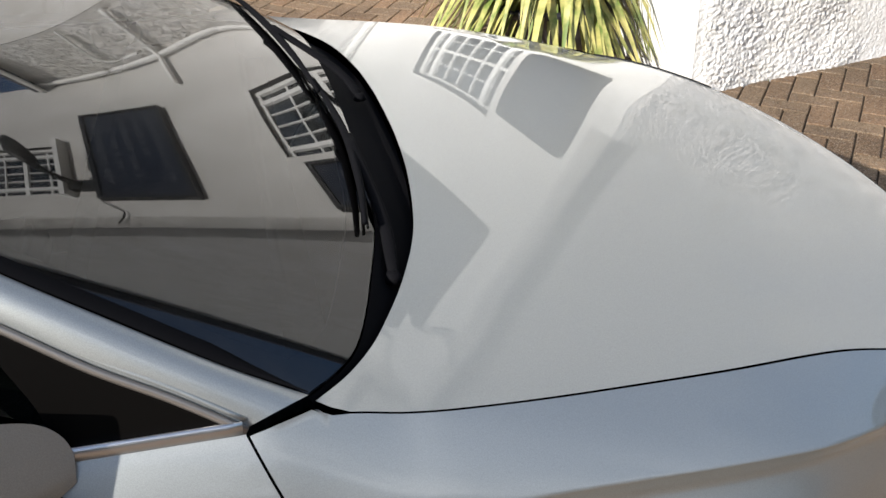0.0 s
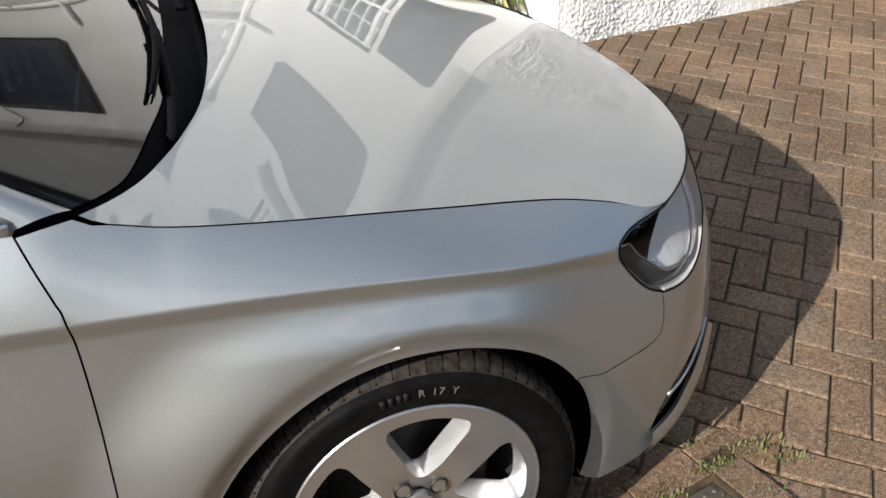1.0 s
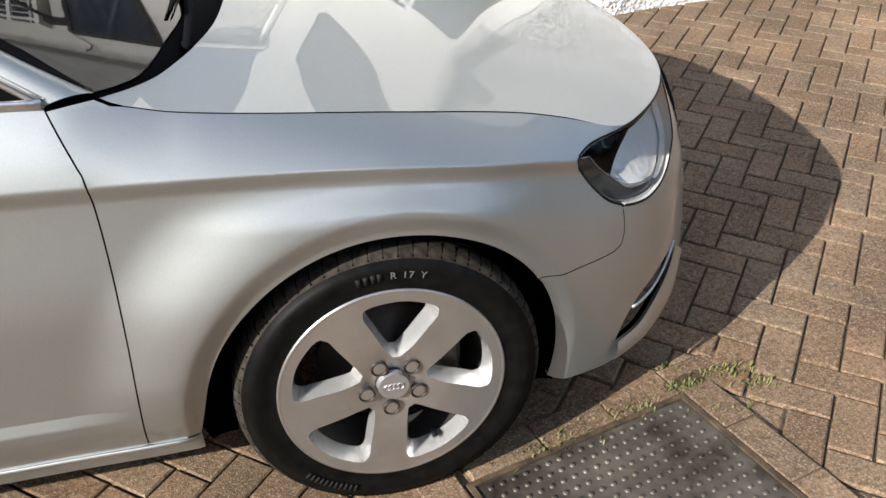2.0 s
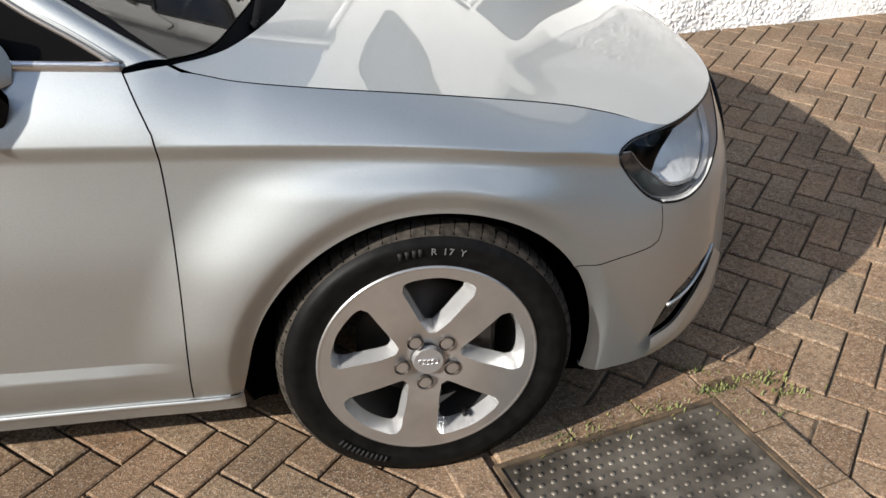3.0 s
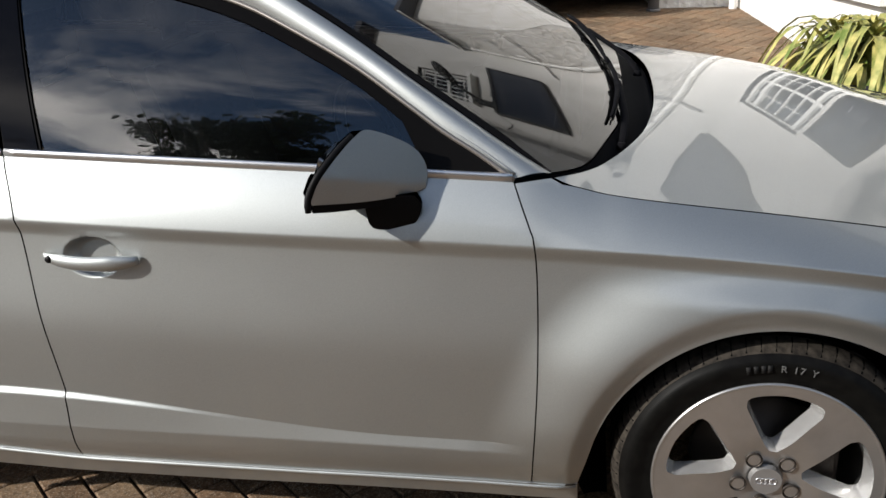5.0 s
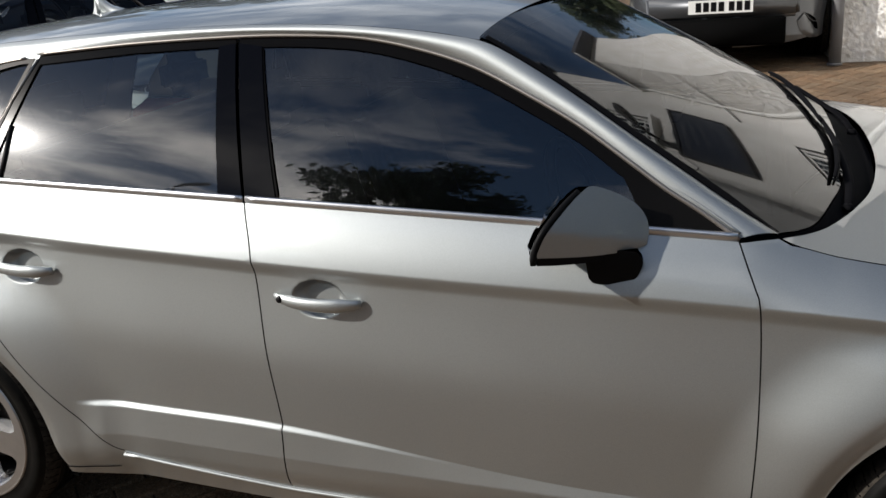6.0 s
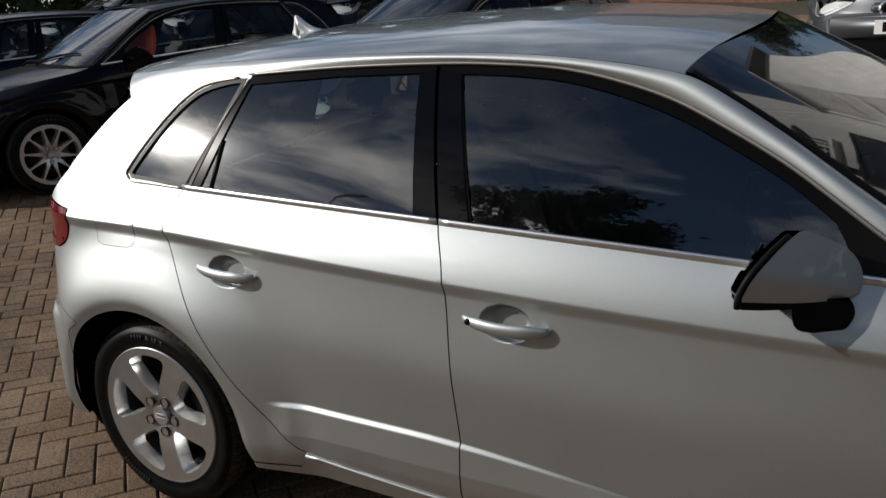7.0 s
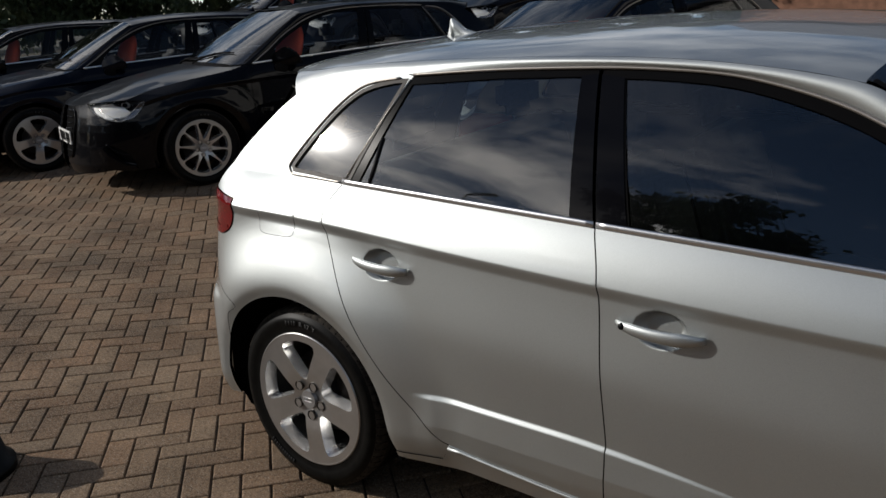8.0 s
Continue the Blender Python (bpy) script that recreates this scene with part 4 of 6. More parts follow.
def raked(x, y, z):
    """The mirror housing runs back and outwards from the door."""
    t = (x + 0.888) / 0.231
    return (x + 0.014 - 0.042 * t, y + 0.10 * t, z - 0.003 - 0.034 * t)


def mirror_skin(x, z):
    ridge = 0.992 - 0.12 * (x + 0.80)
    y = -0.985 + 0.16 * (x + 0.888) + 0.35 * (x + 0.888) ** 2 + 0.30 * (math.sqrt((z - ridge) ** 2 + 0.008**2) + z - ridge) * 0.5 + 0.10 * max(0, ridge - z)
    return raked(x, y, z)


mirrors = (new("door_mirror"), new("door_mirror"))
for o, p in zip(mirrors, doors):
    o.parent = p
    tagged(o, "silver door mirror on a black foot")


sheet("mirror_cap", CAP_LOOP, mirror_skin, SILVER, mirrors, gap=0, grid=0.009, depth=0.05, label="silver mirror cap")
sheet("mirror_base", BASE_LOOP, lambda x, z: raked(x, -0.966 + 0.16 * (x + 0.888) + 0.35 * (x + 0.888) ** 2 + 8 * max(0, 0.945 - z) ** 2, z), BLACK, mirrors, gap=0, grid=0.012, depth=0.045)


foot = join(spline([(-0.672, 0.962), (-0.660, 0.940), (-0.672, 0.908), (-0.690, 0.895)], 0.006), spline([(-0.690, 0.895), (-0.72, 0.891), (-0.752, 0.893)], 0.006), spline([(-0.752, 0.893), (-0.765, 0.905), (-0.772, 0.965)], 0.006), [(-0.74, 0.968)])
sheet("mirror_foot", foot, lambda x, z: (x - 0.030, -0.885 + 0.16 * (x + 0.772) + 0.6 * max(0, 0.95 - z) ** 1.5, z - 0.034), BLACK, mirrors, gap=0, grid=0.012, depth=0.10)
rear_edge_m = spline([(-0.893, 0.932), (-0.891, 0.956), (-0.871, 0.996), (-0.831, 1.044), (-0.800, 1.072)], 0.01)
both_sides("mirror_rim", lambda bm: tube(bm, [tuple(Vector(mirror_skin(x, z)) + Vector((-0.005, 0.004, 0))) for x, z in rear_edge_m], 0.0065, 8), BLACK, mirrors)


def mirror_face(bm):
    a = [(-0.899, -0.94, 0.935), (-0.899, -0.80, 0.935), (-0.868, -0.80, 1.02), (-0.868, -0.93, 1.02)]
    bm.faces.new([bm.verts.new(p) for p in a])


both_sides("mirror_glass", mirror_face, REFLECTOR, mirrors)


# wheels
def window_hole(a, r=1.0):
    """One opening between the broad spokes, as a loop in the wheel's plane."""
    raw = [(0.071, -6), (0.071, 6), (0.10, 16), (0.15, 21.5), (0.184, 23.5), (0.198, 22), (0.204, 16), (0.206, 0), (0.204, -16), (0.198, -22), (0.184, -23.5), (0.15, -21.5), (0.10, -16)]
    raw = [(q, t * r) for q, t in raw]
    pts = [(q * math.cos(radians(a + t)), q * math.sin(radians(a + t))) for q, t in raw]
    return spline(pts + pts[:1], 0.008)[:-1]


def wheel_face(x, z):
    r = math.hypot(x, z)
    return (x, -0.098 - 0.012 * step(0.03, 0.12, r) + 0.010 * (1 - step(0.0, 0.075, r)), z)




def build_wheel(turn, spokes=5):
    w = new("wheel")
    tagged(w, "five-spoke alloy wheel with a black tyre")
    tyre = lathe("tyre", [(0.222, -0.100), (0.230, -0.106), (0.236, -0.108), (0.240, -0.1065), (0.255, -0.1125), (0.272, -0.1155), (0.286, -0.1135), (0.288, -0.1105), (0.298, -0.107), (0.305, -0.100), (0.3105, -0.090), (0.3135, -0.070),
                 (0.3135, -0.058), (0.307, -0.057), (0.307, -0.050), (0.3135, -0.049), (0.314, -0.02), (0.307, -0.019), (0.307, -0.010), (0.314, -0.009), (0.314, 0.02), (0.307, 0.021), (0.307, 0.03), (0.3135, 0.031), (0.3135, 0.07), (0.305, 0.10), (0.27, 0.113), (0.222, 0.10)], RUBBER, w, 96, "black road tyre with fine tread")
    bm = bmesh.new()
    for k in range(68):
        a = 2 * math.pi * k / 68
        c, sn = math.cos(a), math.sin(a)
        tube(bm, [(0.3142 * c, -0.068, 0.3142 * sn), (0.3095 * math.cos(a + 0.012), -0.092, 0.3095 * math.sin(a + 0.012)), (0.3005 * math.cos(a + 0.02), -0.105, 0.3005 * math.sin(a + 0.02))], 0.0022, 4)
    tagged(part("tread_pattern", bm, DARK, tyre), kind="stuff")
    lathe("tread", [(0.2985, -0.1075), (0.3060, -0.1005), (0.3115, -0.0905), (0.3142, -0.070), (0.3142, -0.059)], TREAD_SUNLIT, tyre, 96)
    holes = [window_hole(turn + 360 / spokes * k, 1.0 if spokes == 5 else 0.70) for k in range(spokes)]
    rim = sheet("rim", [(0.229 * math.cos(a), 0.229 * math.sin(a)) for a in np.linspace(0, 2 * math.pi, 121)[:-1]], wheel_face, ALLOY, w, gap=0, holes=holes, grid=0.012, depth=0.004, both=False, label="silver five-spoke alloy rim")
    for h, a in zip(holes, range(spokes)):
        c = np.array(h).mean(0)
        mid = radians(turn + 360 / spokes * a)
        skew = np.array((-math.sin(mid), math.cos(mid))) * 0.004
        deep = [tuple(c + (np.array(q) - c) * 0.84 + skew) for q in h]
        strip("spoke_side", [wheel_face(*q) for q in h + h[:1]], [(q[0], -0.070, q[1]) for q in deep + deep[:1]], ALLOY_LIT, rim, cols=3, bulge=0.0, both=False, out=(0, -1, 0))
    lathe("rim_lip", [(0.225, -0.110), (0.229, -0.1115), (0.232, -0.110), (0.234, -0.100), (0.226, -0.06), (0.208, -0.05), (0.205, 0.09)], ALLOY, rim, 96)
    lathe("rim_barrel", [(0.204, -0.06), (0.200, 0.0), (0.200, 0.09)], BARREL, rim, 64)
    bm = bmesh.new()
    bmesh.ops.create_cone(bm, cap_ends=True, segments=32, radius1=0.0345, radius2=0.031, depth=0.012, matrix=pose(0, -0.102, 0, 90))
    part("centre_cap", bm, CAP, w, "grey centre cap", smooth=False)
    bm = bmesh.new()
    for k in range(4):
        tube(bm, [(-0.0135 + 0.009 * k + 0.0068 * math.cos(a), -0.1085, 0.0068 * math.sin(a)) for a in np.linspace(0, 2 * math.pi, 17)], 0.0012, 5, caps=False)
    part("cap_emblem", bm, CHROME, w)
    for k in range(5):
        a = radians(turn + 36 + 72 * k)
        n = new("bolt_seat")
        n.parent = w
        x, z = 0.056 * math.cos(a), 0.056 * math.sin(a)
        lathe("ring", [(0.0165, -0.1015), (0.0175, -0.1075), (0.0160, -0.1085), (0.0150, -0.104), (0.0145, -0.09)], STEEL, n, 24, centre=(x, 0, z))
        bm = bmesh.new()
        bmesh.ops.create_cone(bm, cap_ends=True, segments=20, radius1=0.0145, radius2=0.0130, depth=0.012, matrix=pose(x, -0.100, z, 90))
        part("bolt", bm, ALLOY, n, smooth=False)
    bm = bmesh.new()
    a = radians(turn + 214)
    tube(bm, [(0.190 * math.cos(a), -0.066, 0.190 * math.sin(a)), (0.183 * math.cos(a), -0.096, 0.183 * math.sin(a))], [0.007, 0.006], 8)
    part("valve", bm, BLACK, w)
    lathe("brake_disc", [(0.145, 0.0), (0.145, -0.018), (0.07, -0.018), (0.06, -0.045), (0.0, -0.045)], STEEL, w, 48)
    bm = bmesh.new()
    box(bm, 0.07, 0.155, -0.052, 0.02, -0.055, 0.075)
    bmesh.ops.bevel(bm, geom=bm.edges[:], offset=0.012, segments=2, affect="EDGES")
    part("brake_caliper", bm, STEEL, w)
    # sidewall lettering
    for ch, a in zip("R17Y", (88, 83.2, 80.6, 75.6)):
        t = radians(a)
        text_mesh(ch, 0.020, LETTER, tyre, "lettering", pose(0.268 * math.cos(t), -0.1165, 0.268 * math.sin(t), 90, 0, 0) @ pose(0, 0, 0, 0, 0, a - 90), 0.0008)
    bm = bmesh.new()
    for k, a in enumerate((93.5, 96, 99, 102)):
        t = radians(a)
        m = pose(0.268 * math.cos(t), -0.1165, 0.268 * math.sin(t), 0, 90 - a, 0)
        b2 = bmesh.new()
        box(b2, -0.0045, 0.0045, -0.001, 0.001, -0.008, 0.008)
        b2.transform(m)
        me = bpy.data.meshes.new("tmp")
        b2.to_mesh(me)
        bm.from_mesh(me)
        bpy.data.meshes.remove(me)
        b2.free()
    for k in range(11):
        a = 225 + 2.4 * k
        t = radians(a)
        b2 = bmesh.new()
        box(b2, -0.0035, 0.0035, -0.001, 0.001, -0.008, 0.008)
        b2.transform(pose(0.268 * math.cos(t), -0.1165, 0.268 * math.sin(t), 0, 90 - a, 0))
        me = bpy.data.meshes.new("tmp")
        b2.to_mesh(me)
        bm.from_mesh(me)
        bpy.data.meshes.remove(me)
        b2.free()
    tagged(part("worn_lettering", bm, FAINT, tyre), kind="stuff")
    return w


for cx, turn in zip(WHEELS, (83, 97)):
    w = build_wheel(turn)
    w.parent = car
    w.location = (cx, -0.765, 0.312)
    o = copy_thing(w, pose(cx, 0.765, 0.312, 0, 0, 180))

# ---------------------------------------------------------------- setting: materials
def varied(m, island):
    """Gives each piece its own shade: by object, or by island in joined meshes."""
    bsdf = m.node_tree.nodes["Principled BSDF"]
    if island:
        src = node(m, "ShaderNodeNewGeometry")
        rnd = src.outputs["Random Per Island"]
    else:
        src = node(m, "ShaderNodeObjectInfo")
        rnd = src.outputs["Random"]
    ramp = node(m, "ShaderNodeValToRGB")
    cr = ramp.color_ramp
    cr.elements[0].color, cr.elements[1].color = (0.168, 0.104, 0.060, 1), (0.245, 0.165, 0.100, 1)
    for p, c in ((0.3, (0.198, 0.134, 0.083, 1)), (0.6, (0.216, 0.131, 0.075, 1)), (0.8, (0.180, 0.125, 0.079, 1))):
        cr.elements.new(p).color = c
    m.node_tree.links.new(rnd, ramp.inputs[0])
    co = node(m, "ShaderNodeTexCoord")
    geo = node(m, "ShaderNodeNewGeometry")
    grit = node(m, "ShaderNodeTexNoise", Scale=190, Detail=4, Roughness=0.7)
    wire(m, geo, "Position", grit, "Vector")
    speck = node(m, "ShaderNodeValToRGB")
    speck.color_ramp.elements[0].position, speck.color_ramp.elements[1].position = 0.53, 0.66
    speck.color_ramp.elements[0].color, speck.color_ramp.elements[1].color = (0, 0, 0, 1), (0.6, 0.6, 0.6, 1)
    wire(m, grit, 0, speck, 0)
    stain = node(m, "ShaderNodeTexNoise", Scale=2.2, Detail=5)
    wire(m, geo, "Position", stain, "Vector")
    dirt = node(m, "ShaderNodeMapRange")
    dirt.inputs[1].default_value, dirt.inputs[2].default_value, dirt.inputs[3].default_value, dirt.inputs[4].default_value = 0.35, 0.65, 0.62, 1.15
    wire(m, stain, 0, dirt, 0)
    pit = node(m, "ShaderNodeTexNoise", Scale=75, Detail=5, Roughness=0.7)
    wire(m, geo, "Position", pit, "Vector")
    pits = node(m, "ShaderNodeMapRange")
    pits.inputs[1].default_value, pits.inputs[2].default_value, pits.inputs[3].default_value, pits.inputs[4].default_value = 0.36, 0.62, 0.55, 1.25
    wire(m, pit, 0, pits, 0)
    grain = node(m, "ShaderNodeMath")
    grain.operation = "MULTIPLY"
    wire(m, dirt, 0, grain, 0)
    wire(m, pits, 0, grain, 1)
    mul = node(m, "ShaderNodeMix")
    mul.data_type, mul.blend_type = "RGBA", "MULTIPLY"
    mul.inputs[0].default_value = 1
    wire(m, ramp, 0, mul, 6)
    wire(m, grain, 0, mul, 7)
    mix = node(m, "ShaderNodeMix")
    mix.data_type = "RGBA"
    wire(m, speck, 0, mix, 0)
    m.node_tree.links.new(mul.outputs[2], mix.inputs[6])
    mix.inputs[7].default_value = (0.50, 0.44, 0.36, 1)
    m.node_tree.links.new(mix.outputs[2], bsdf.inputs["Base Color"])
    bump = node(m, "ShaderNodeBump", Strength=0.8, Distance=0.004)
    wire(m, grit, 0, bump, "Height")
    wire(m, bump, "Normal", bsdf, "Normal")
    return m


PAVER = varied(material("paver", (0.25, 0.18, 0.13), 0.9, spec=0.2), False)
PAVERS = varied(material("pavers_far", (0.25, 0.18, 0.13), 0.9, spec=0.2), True)
GROUT = material("joint_sand", (0.05, 0.042, 0.034), 0.95)
noise_mix(GROUT, 30, (0.030, 0.023, 0.015, 1), (0.085, 0.064, 0.042, 1), coords="Object")
ROUGHCAST = material("white_roughcast", (0.78, 0.77, 0.75), 0.9)
noise_mix(ROUGHCAST, 3.0, (0.68, 0.66, 0.62, 1), (0.80, 0.79, 0.77, 1), 6)
bumped(ROUGHCAST, 55, 0.8, 0.012, 5)
STUCCO = material("white_stucco", (0.80, 0.79, 0.77), 0.85)
noise_mix(STUCCO, 0.9, (0.60, 0.59, 0.565, 1), (0.71, 0.70, 0.68, 1), 6)
bumped(STUCCO, 40, 0.25, 0.004)
WHITE = material("white_gloss", (0.82, 0.82, 0.80), 0.35)
PANE = material("dark_pane", (0.012, 0.014, 0.016), 0.04, 0.0, 0.3)
NAVY = material("navy_board", (0.012, 0.016, 0.028), 0.35)
PALE = material("pale_lettering", (0.055, 0.06, 0.075), 0.6)
IRON = material("dark_iron", (0.02, 0.02, 0.02), 0.5, 0.3)
SLATE = material("slate_roof", (0.07, 0.07, 0.08), 0.7)
BRICK = material("red_brick", (0.20, 0.10, 0.06), 0.9)
noise_mix(BRICK, 5, (0.15, 0.075, 0.045, 1), (0.24, 0.12, 0.075, 1), 5)
COVER = material("worn_steel", (0.10, 0.095, 0.09), 0.55, 0.6)
noise_mix(COVER, 7, (0.035, 0.028, 0.021, 1), (0.20, 0.175, 0.14, 1), 7, (0.34, 0.68))
RUST = material("rusty_edge", (0.16, 0.09, 0.045), 0.8, 0.2)
noise_mix(RUST, 25, (0.03, 0.022, 0.014, 1), (0.12, 0.08, 0.045, 1), 5)
GRASS = material("weeds", (0.10, 0.14, 0.03), 0.7)
noise_mix(GRASS, 20, (0.07, 0.09, 0.02, 1), (0.17, 0.16, 0.05, 1))
LEAF = material("strap_leaf", (0.34, 0.33, 0.07), 0.5)
noise_mix(LEAF, 9, (0.12, 0.17, 0.03, 1), (0.52, 0.46, 0.16, 1), 3)
POT = material("dark_glazed_pot", (0.03, 0.03, 0.036), 0.3, 0.0, 0.4)
noise_mix(POT, 9, (0.02, 0.02, 0.025, 1), (0.06, 0.055, 0.055, 1))
POST = material("grey_paint", (0.16, 0.16, 0.165), 0.5)
BARK = material("bark", (0.09, 0.07, 0.05), 0.9)
FOLIAGE = material("foliage", (0.05, 0.07, 0.025), 0.7)
noise_mix(FOLIAGE, 2, (0.03, 0.045, 0.015, 1), (0.08, 0.10, 0.035, 1))
RED_CLOTH = material("red_cloth", (0.80, 0.10, 0.045), 0.8)
WHITE_CLOTH = material("white_print", (0.7, 0.7, 0.68), 0.8)
PLATE = material("plate_white", (0.75, 0.75, 0.72), 0.4)

# ---------------------------------------------------------------- ground and paving
def camber(y):
    """Height gained across the silver car's stand."""
    return 0.0225 * (y + 0.66 + math.sqrt((y + 0.66) ** 2 + 0.004))


def rise(x, y):
    """The yard climbs gently away from the silver car, ahead of its nose already beside it."""
    k = step(0.25, 0.85, x)
    ahead, beside = 0.075 * min(12, max(0, y + 0.75)), 0.104 * min(9, max(0, y - 0.9))
    beside = max(beside, camber(y) * (1 - step(1.0, 1.7, y)) * step(-3.6, -3.0, x))
    return ahead * k + beside * (1 - k) + 0.066 * min(2.4, max(0, -x - 4.1))


far_steps = [-300, -120, -50, -25]
xs = far_steps + [-18 + 0.25 * k for k in range(140)] + [-v for v in far_steps[::-1]]
bm = bmesh.new()
rows = [[bm.verts.new((x, y, rise(x, y) - 0.0115)) for x in xs] for y in xs]
for p, q in zip(rows, rows[1:]):
    for k in range(len(xs) - 1):
        bm.faces.new((p[k], p[k + 1], q[k + 1], q[k]))
ground = tagged(part("ground", bm, GROUT, None, "", False), "brown herringbone block paving of the yard", "ground", kind="structure")

LAY = radians(-40.9)
PITCH, SHIFT_U, SHIFT_V = 0.1018, -0.364, 0.065
CL, SL = math.cos(LAY), math.sin(LAY)


def block(hx, hy, bevel=0.006, deep=0.03):
    v = [(sx * (hx - bevel), sy * (hy - bevel), 0) for sx, sy in ((-1, -1), (1, -1), (1, 1), (-1, 1))]
    v += [(sx * hx, sy * hy, -bevel * 0.7) for sx, sy in ((-1, -1), (1, -1), (1, 1), (-1, 1))]
    v += [(sx * hx, sy * hy, -deep) for sx, sy in ((-1, -1), (1, -1), (1, 1), (-1, 1))]
    f = [(0, 1, 2, 3)] + [(a, a + 4, (a + 1) % 4 + 4, (a + 1) % 4) for a in range(4)] + [(a + 4, a + 8, (a + 1) % 4 + 8, (a + 1) % 4 + 4) for a in range(4)]
    return v, f


BV, BF = block(0.0984, 0.0475, 0.0045)
paver_mesh = bpy.data.meshes.new("paver")
paver_mesh.from_pydata(BV, [], BF)
paver_mesh.materials.append(PAVER)
# the steel cover and the ring of whole blocks laid round it
CO, CU, CV = Vector((0.748, -0.734, 0)), Vector((-0.970, -0.243, 0)), Vector((0.243, -0.970, 0))


def near_cover(x, y, pad):
    d = Vector((x, y, 0)) - CO
    return -pad < d.dot(CU) < 0.62 + pad and -pad < d.dot(CV) < 0.62 + pad


def slope_y(x, y):
    return math.atan((rise(x, y + 0.05) - rise(x, y - 0.05)) / 0.1)


def slope_x(x, y):
    return math.atan((rise(x + 0.05, y) - rise(x - 0.05, y)) / 0.1)


rng = random.Random(4)
far_v, far_f, spots = [], [], []
N = 190
for r in range(-N, N):
    for c in range(-N, N):
        k = (c - r) % 4
        if k == 0:
            px, py, turn = (c + 1 + SHIFT_U) * PITCH, (r + 0.5 + SHIFT_V) * PITCH, 0.0
        elif k == 3:
            px, py, turn = (c + 0.5 + SHIFT_U) * PITCH, (r + 1 + SHIFT_V) * PITCH, math.pi / 2
        else:
            continue
        x, y = CL * px - SL * py, SL * px + CL * py
        if not (-13.5 < x < 5.0 and -7.5 < y < 11.5) or near_cover(x, y, -0.06):
            continue
        if (x > 1.85 - 0.0875 * (y - 2.0) and y > 2.35) or (x > 0.7 and y > 6.4):
            continue
        spots.append((x, y, LAY + turn))
near = [q for q in spots if (not near_cover(q[0], q[1], 0.16) and 0.55 < q[0] < 1.95 and -1.15 < q[1] < 0.75) or (-1.25 < q[0] < -0.42 and -1.0 < q[1] < -0.62) or (-4.1 < q[0] < -3.25 and -1.35 < q[1] < -0.75)][:288]
chosen = set(near)
for x, y, a in near:
    o = new("paver", paver_mesh)
    o.parent = ground
    o.matrix_basis = Matrix.Translation((x, y, rise(x, y) + rng.uniform(-0.0015, 0.001))) @ Euler((slope_y(x, y) + rng.gauss(0, 0.006), -slope_x(x, y) + rng.gauss(0, 0.006), 0)).to_matrix().to_4x4() @ Matrix.Rotation(a + rng.gauss(0, 0.006), 4, "Z")
for x, y, a in spots:
    if (x, y, a) in chosen:
        continue
    m = Matrix.Translation((x, y, rng.uniform(-0.0015, 0.001))) @ Euler((rng.gauss(0, 0.006), rng.gauss(0, 0.006), a + rng.gauss(0, 0.006))).to_matrix().to_4x4()
    base = len(far_v)
    for v in BV:
        w = m @ Vector(v)
        far_v.append((w.x, w.y, w.z + rise(w.x, w.y) - (0.0065 if near_cover(x, y, 0.12) else 0)))
    far_f += [tuple(i + base for i in f) for f in BF]
me = bpy.data.meshes.new("paving_blocks")
me.from_pydata(far_v, [], far_f)
tagged(linked("paving_blocks", me, PAVERS, ground, smooth=False), kind="stuff")

# the cover
cover = thing("inspection_cover", "worn steel inspection cover with raised studs", "manhole cover")
CM = Matrix.Translation((0, 0, 0.004)) @ Matrix(((-CU.x, -CV.x, 0, CO.x), (-CU.y, -CV.y, 0, CO.y), (0, 0, 1, 0), (0, 0, 0, 1)))


def placed(name, bm, mat, m, parent, label="", smooth=False):
    bm.transform(m)
    return part(name, bm, mat, parent, label, smooth)


bm = bmesh.new()
box(bm, -0.605, -0.012, -0.605, -0.012, -0.03, -0.002)
placed("plate", bm, COVER, CM, cover)
for x0, x1, y0, y1 in ((-0.62, 0.003, -0.010, 0.003), (-0.62, 0.003, -0.62, -0.607), (-0.62, -0.607, -0.607, -0.010), (-0.010, 0.003, -0.607, -0.010)):
    bm = bmesh.new()
    box(bm, x0, x1, y0, y1, -0.04, 0.003)
    placed("frame", bm, RUST, CM, cover, "rusty steel frame")
sv, sf = [], []
for i in range(19):
    for j in range(19):
        cx, cy = -0.03 - 0.0303 * i - (0.015 if j % 2 else 0), -0.03 - 0.0303 * j
        if cx < -0.595:
            continue
        for k in range(8):
            a = math.pi * k / 4
            sv.append((cx + 0.0075 * math.cos(a), cy + 0.0075 * math.sin(a), -0.002))
        for k in range(8):
            a = math.pi * k / 4
            sv.append((cx + 0.005 * math.cos(a), cy + 0.005 * math.sin(a), 0.0015))
        b0 = len(sv) - 16
        sf += [(b0 + k, b0 + (k + 1) % 8, b0 + 8 + (k + 1) % 8, b0 + 8 + k) for k in range(8)] + [tuple(b0 + 8 + k for k in range(8))]
me = bpy.data.meshes.new("studs")
me.from_pydata(sv, [], sf)
me.transform(CM)
tagged(linked("studs", me, COVER, cover), kind="stuff")
border = new("cover_border")
border.parent = ground
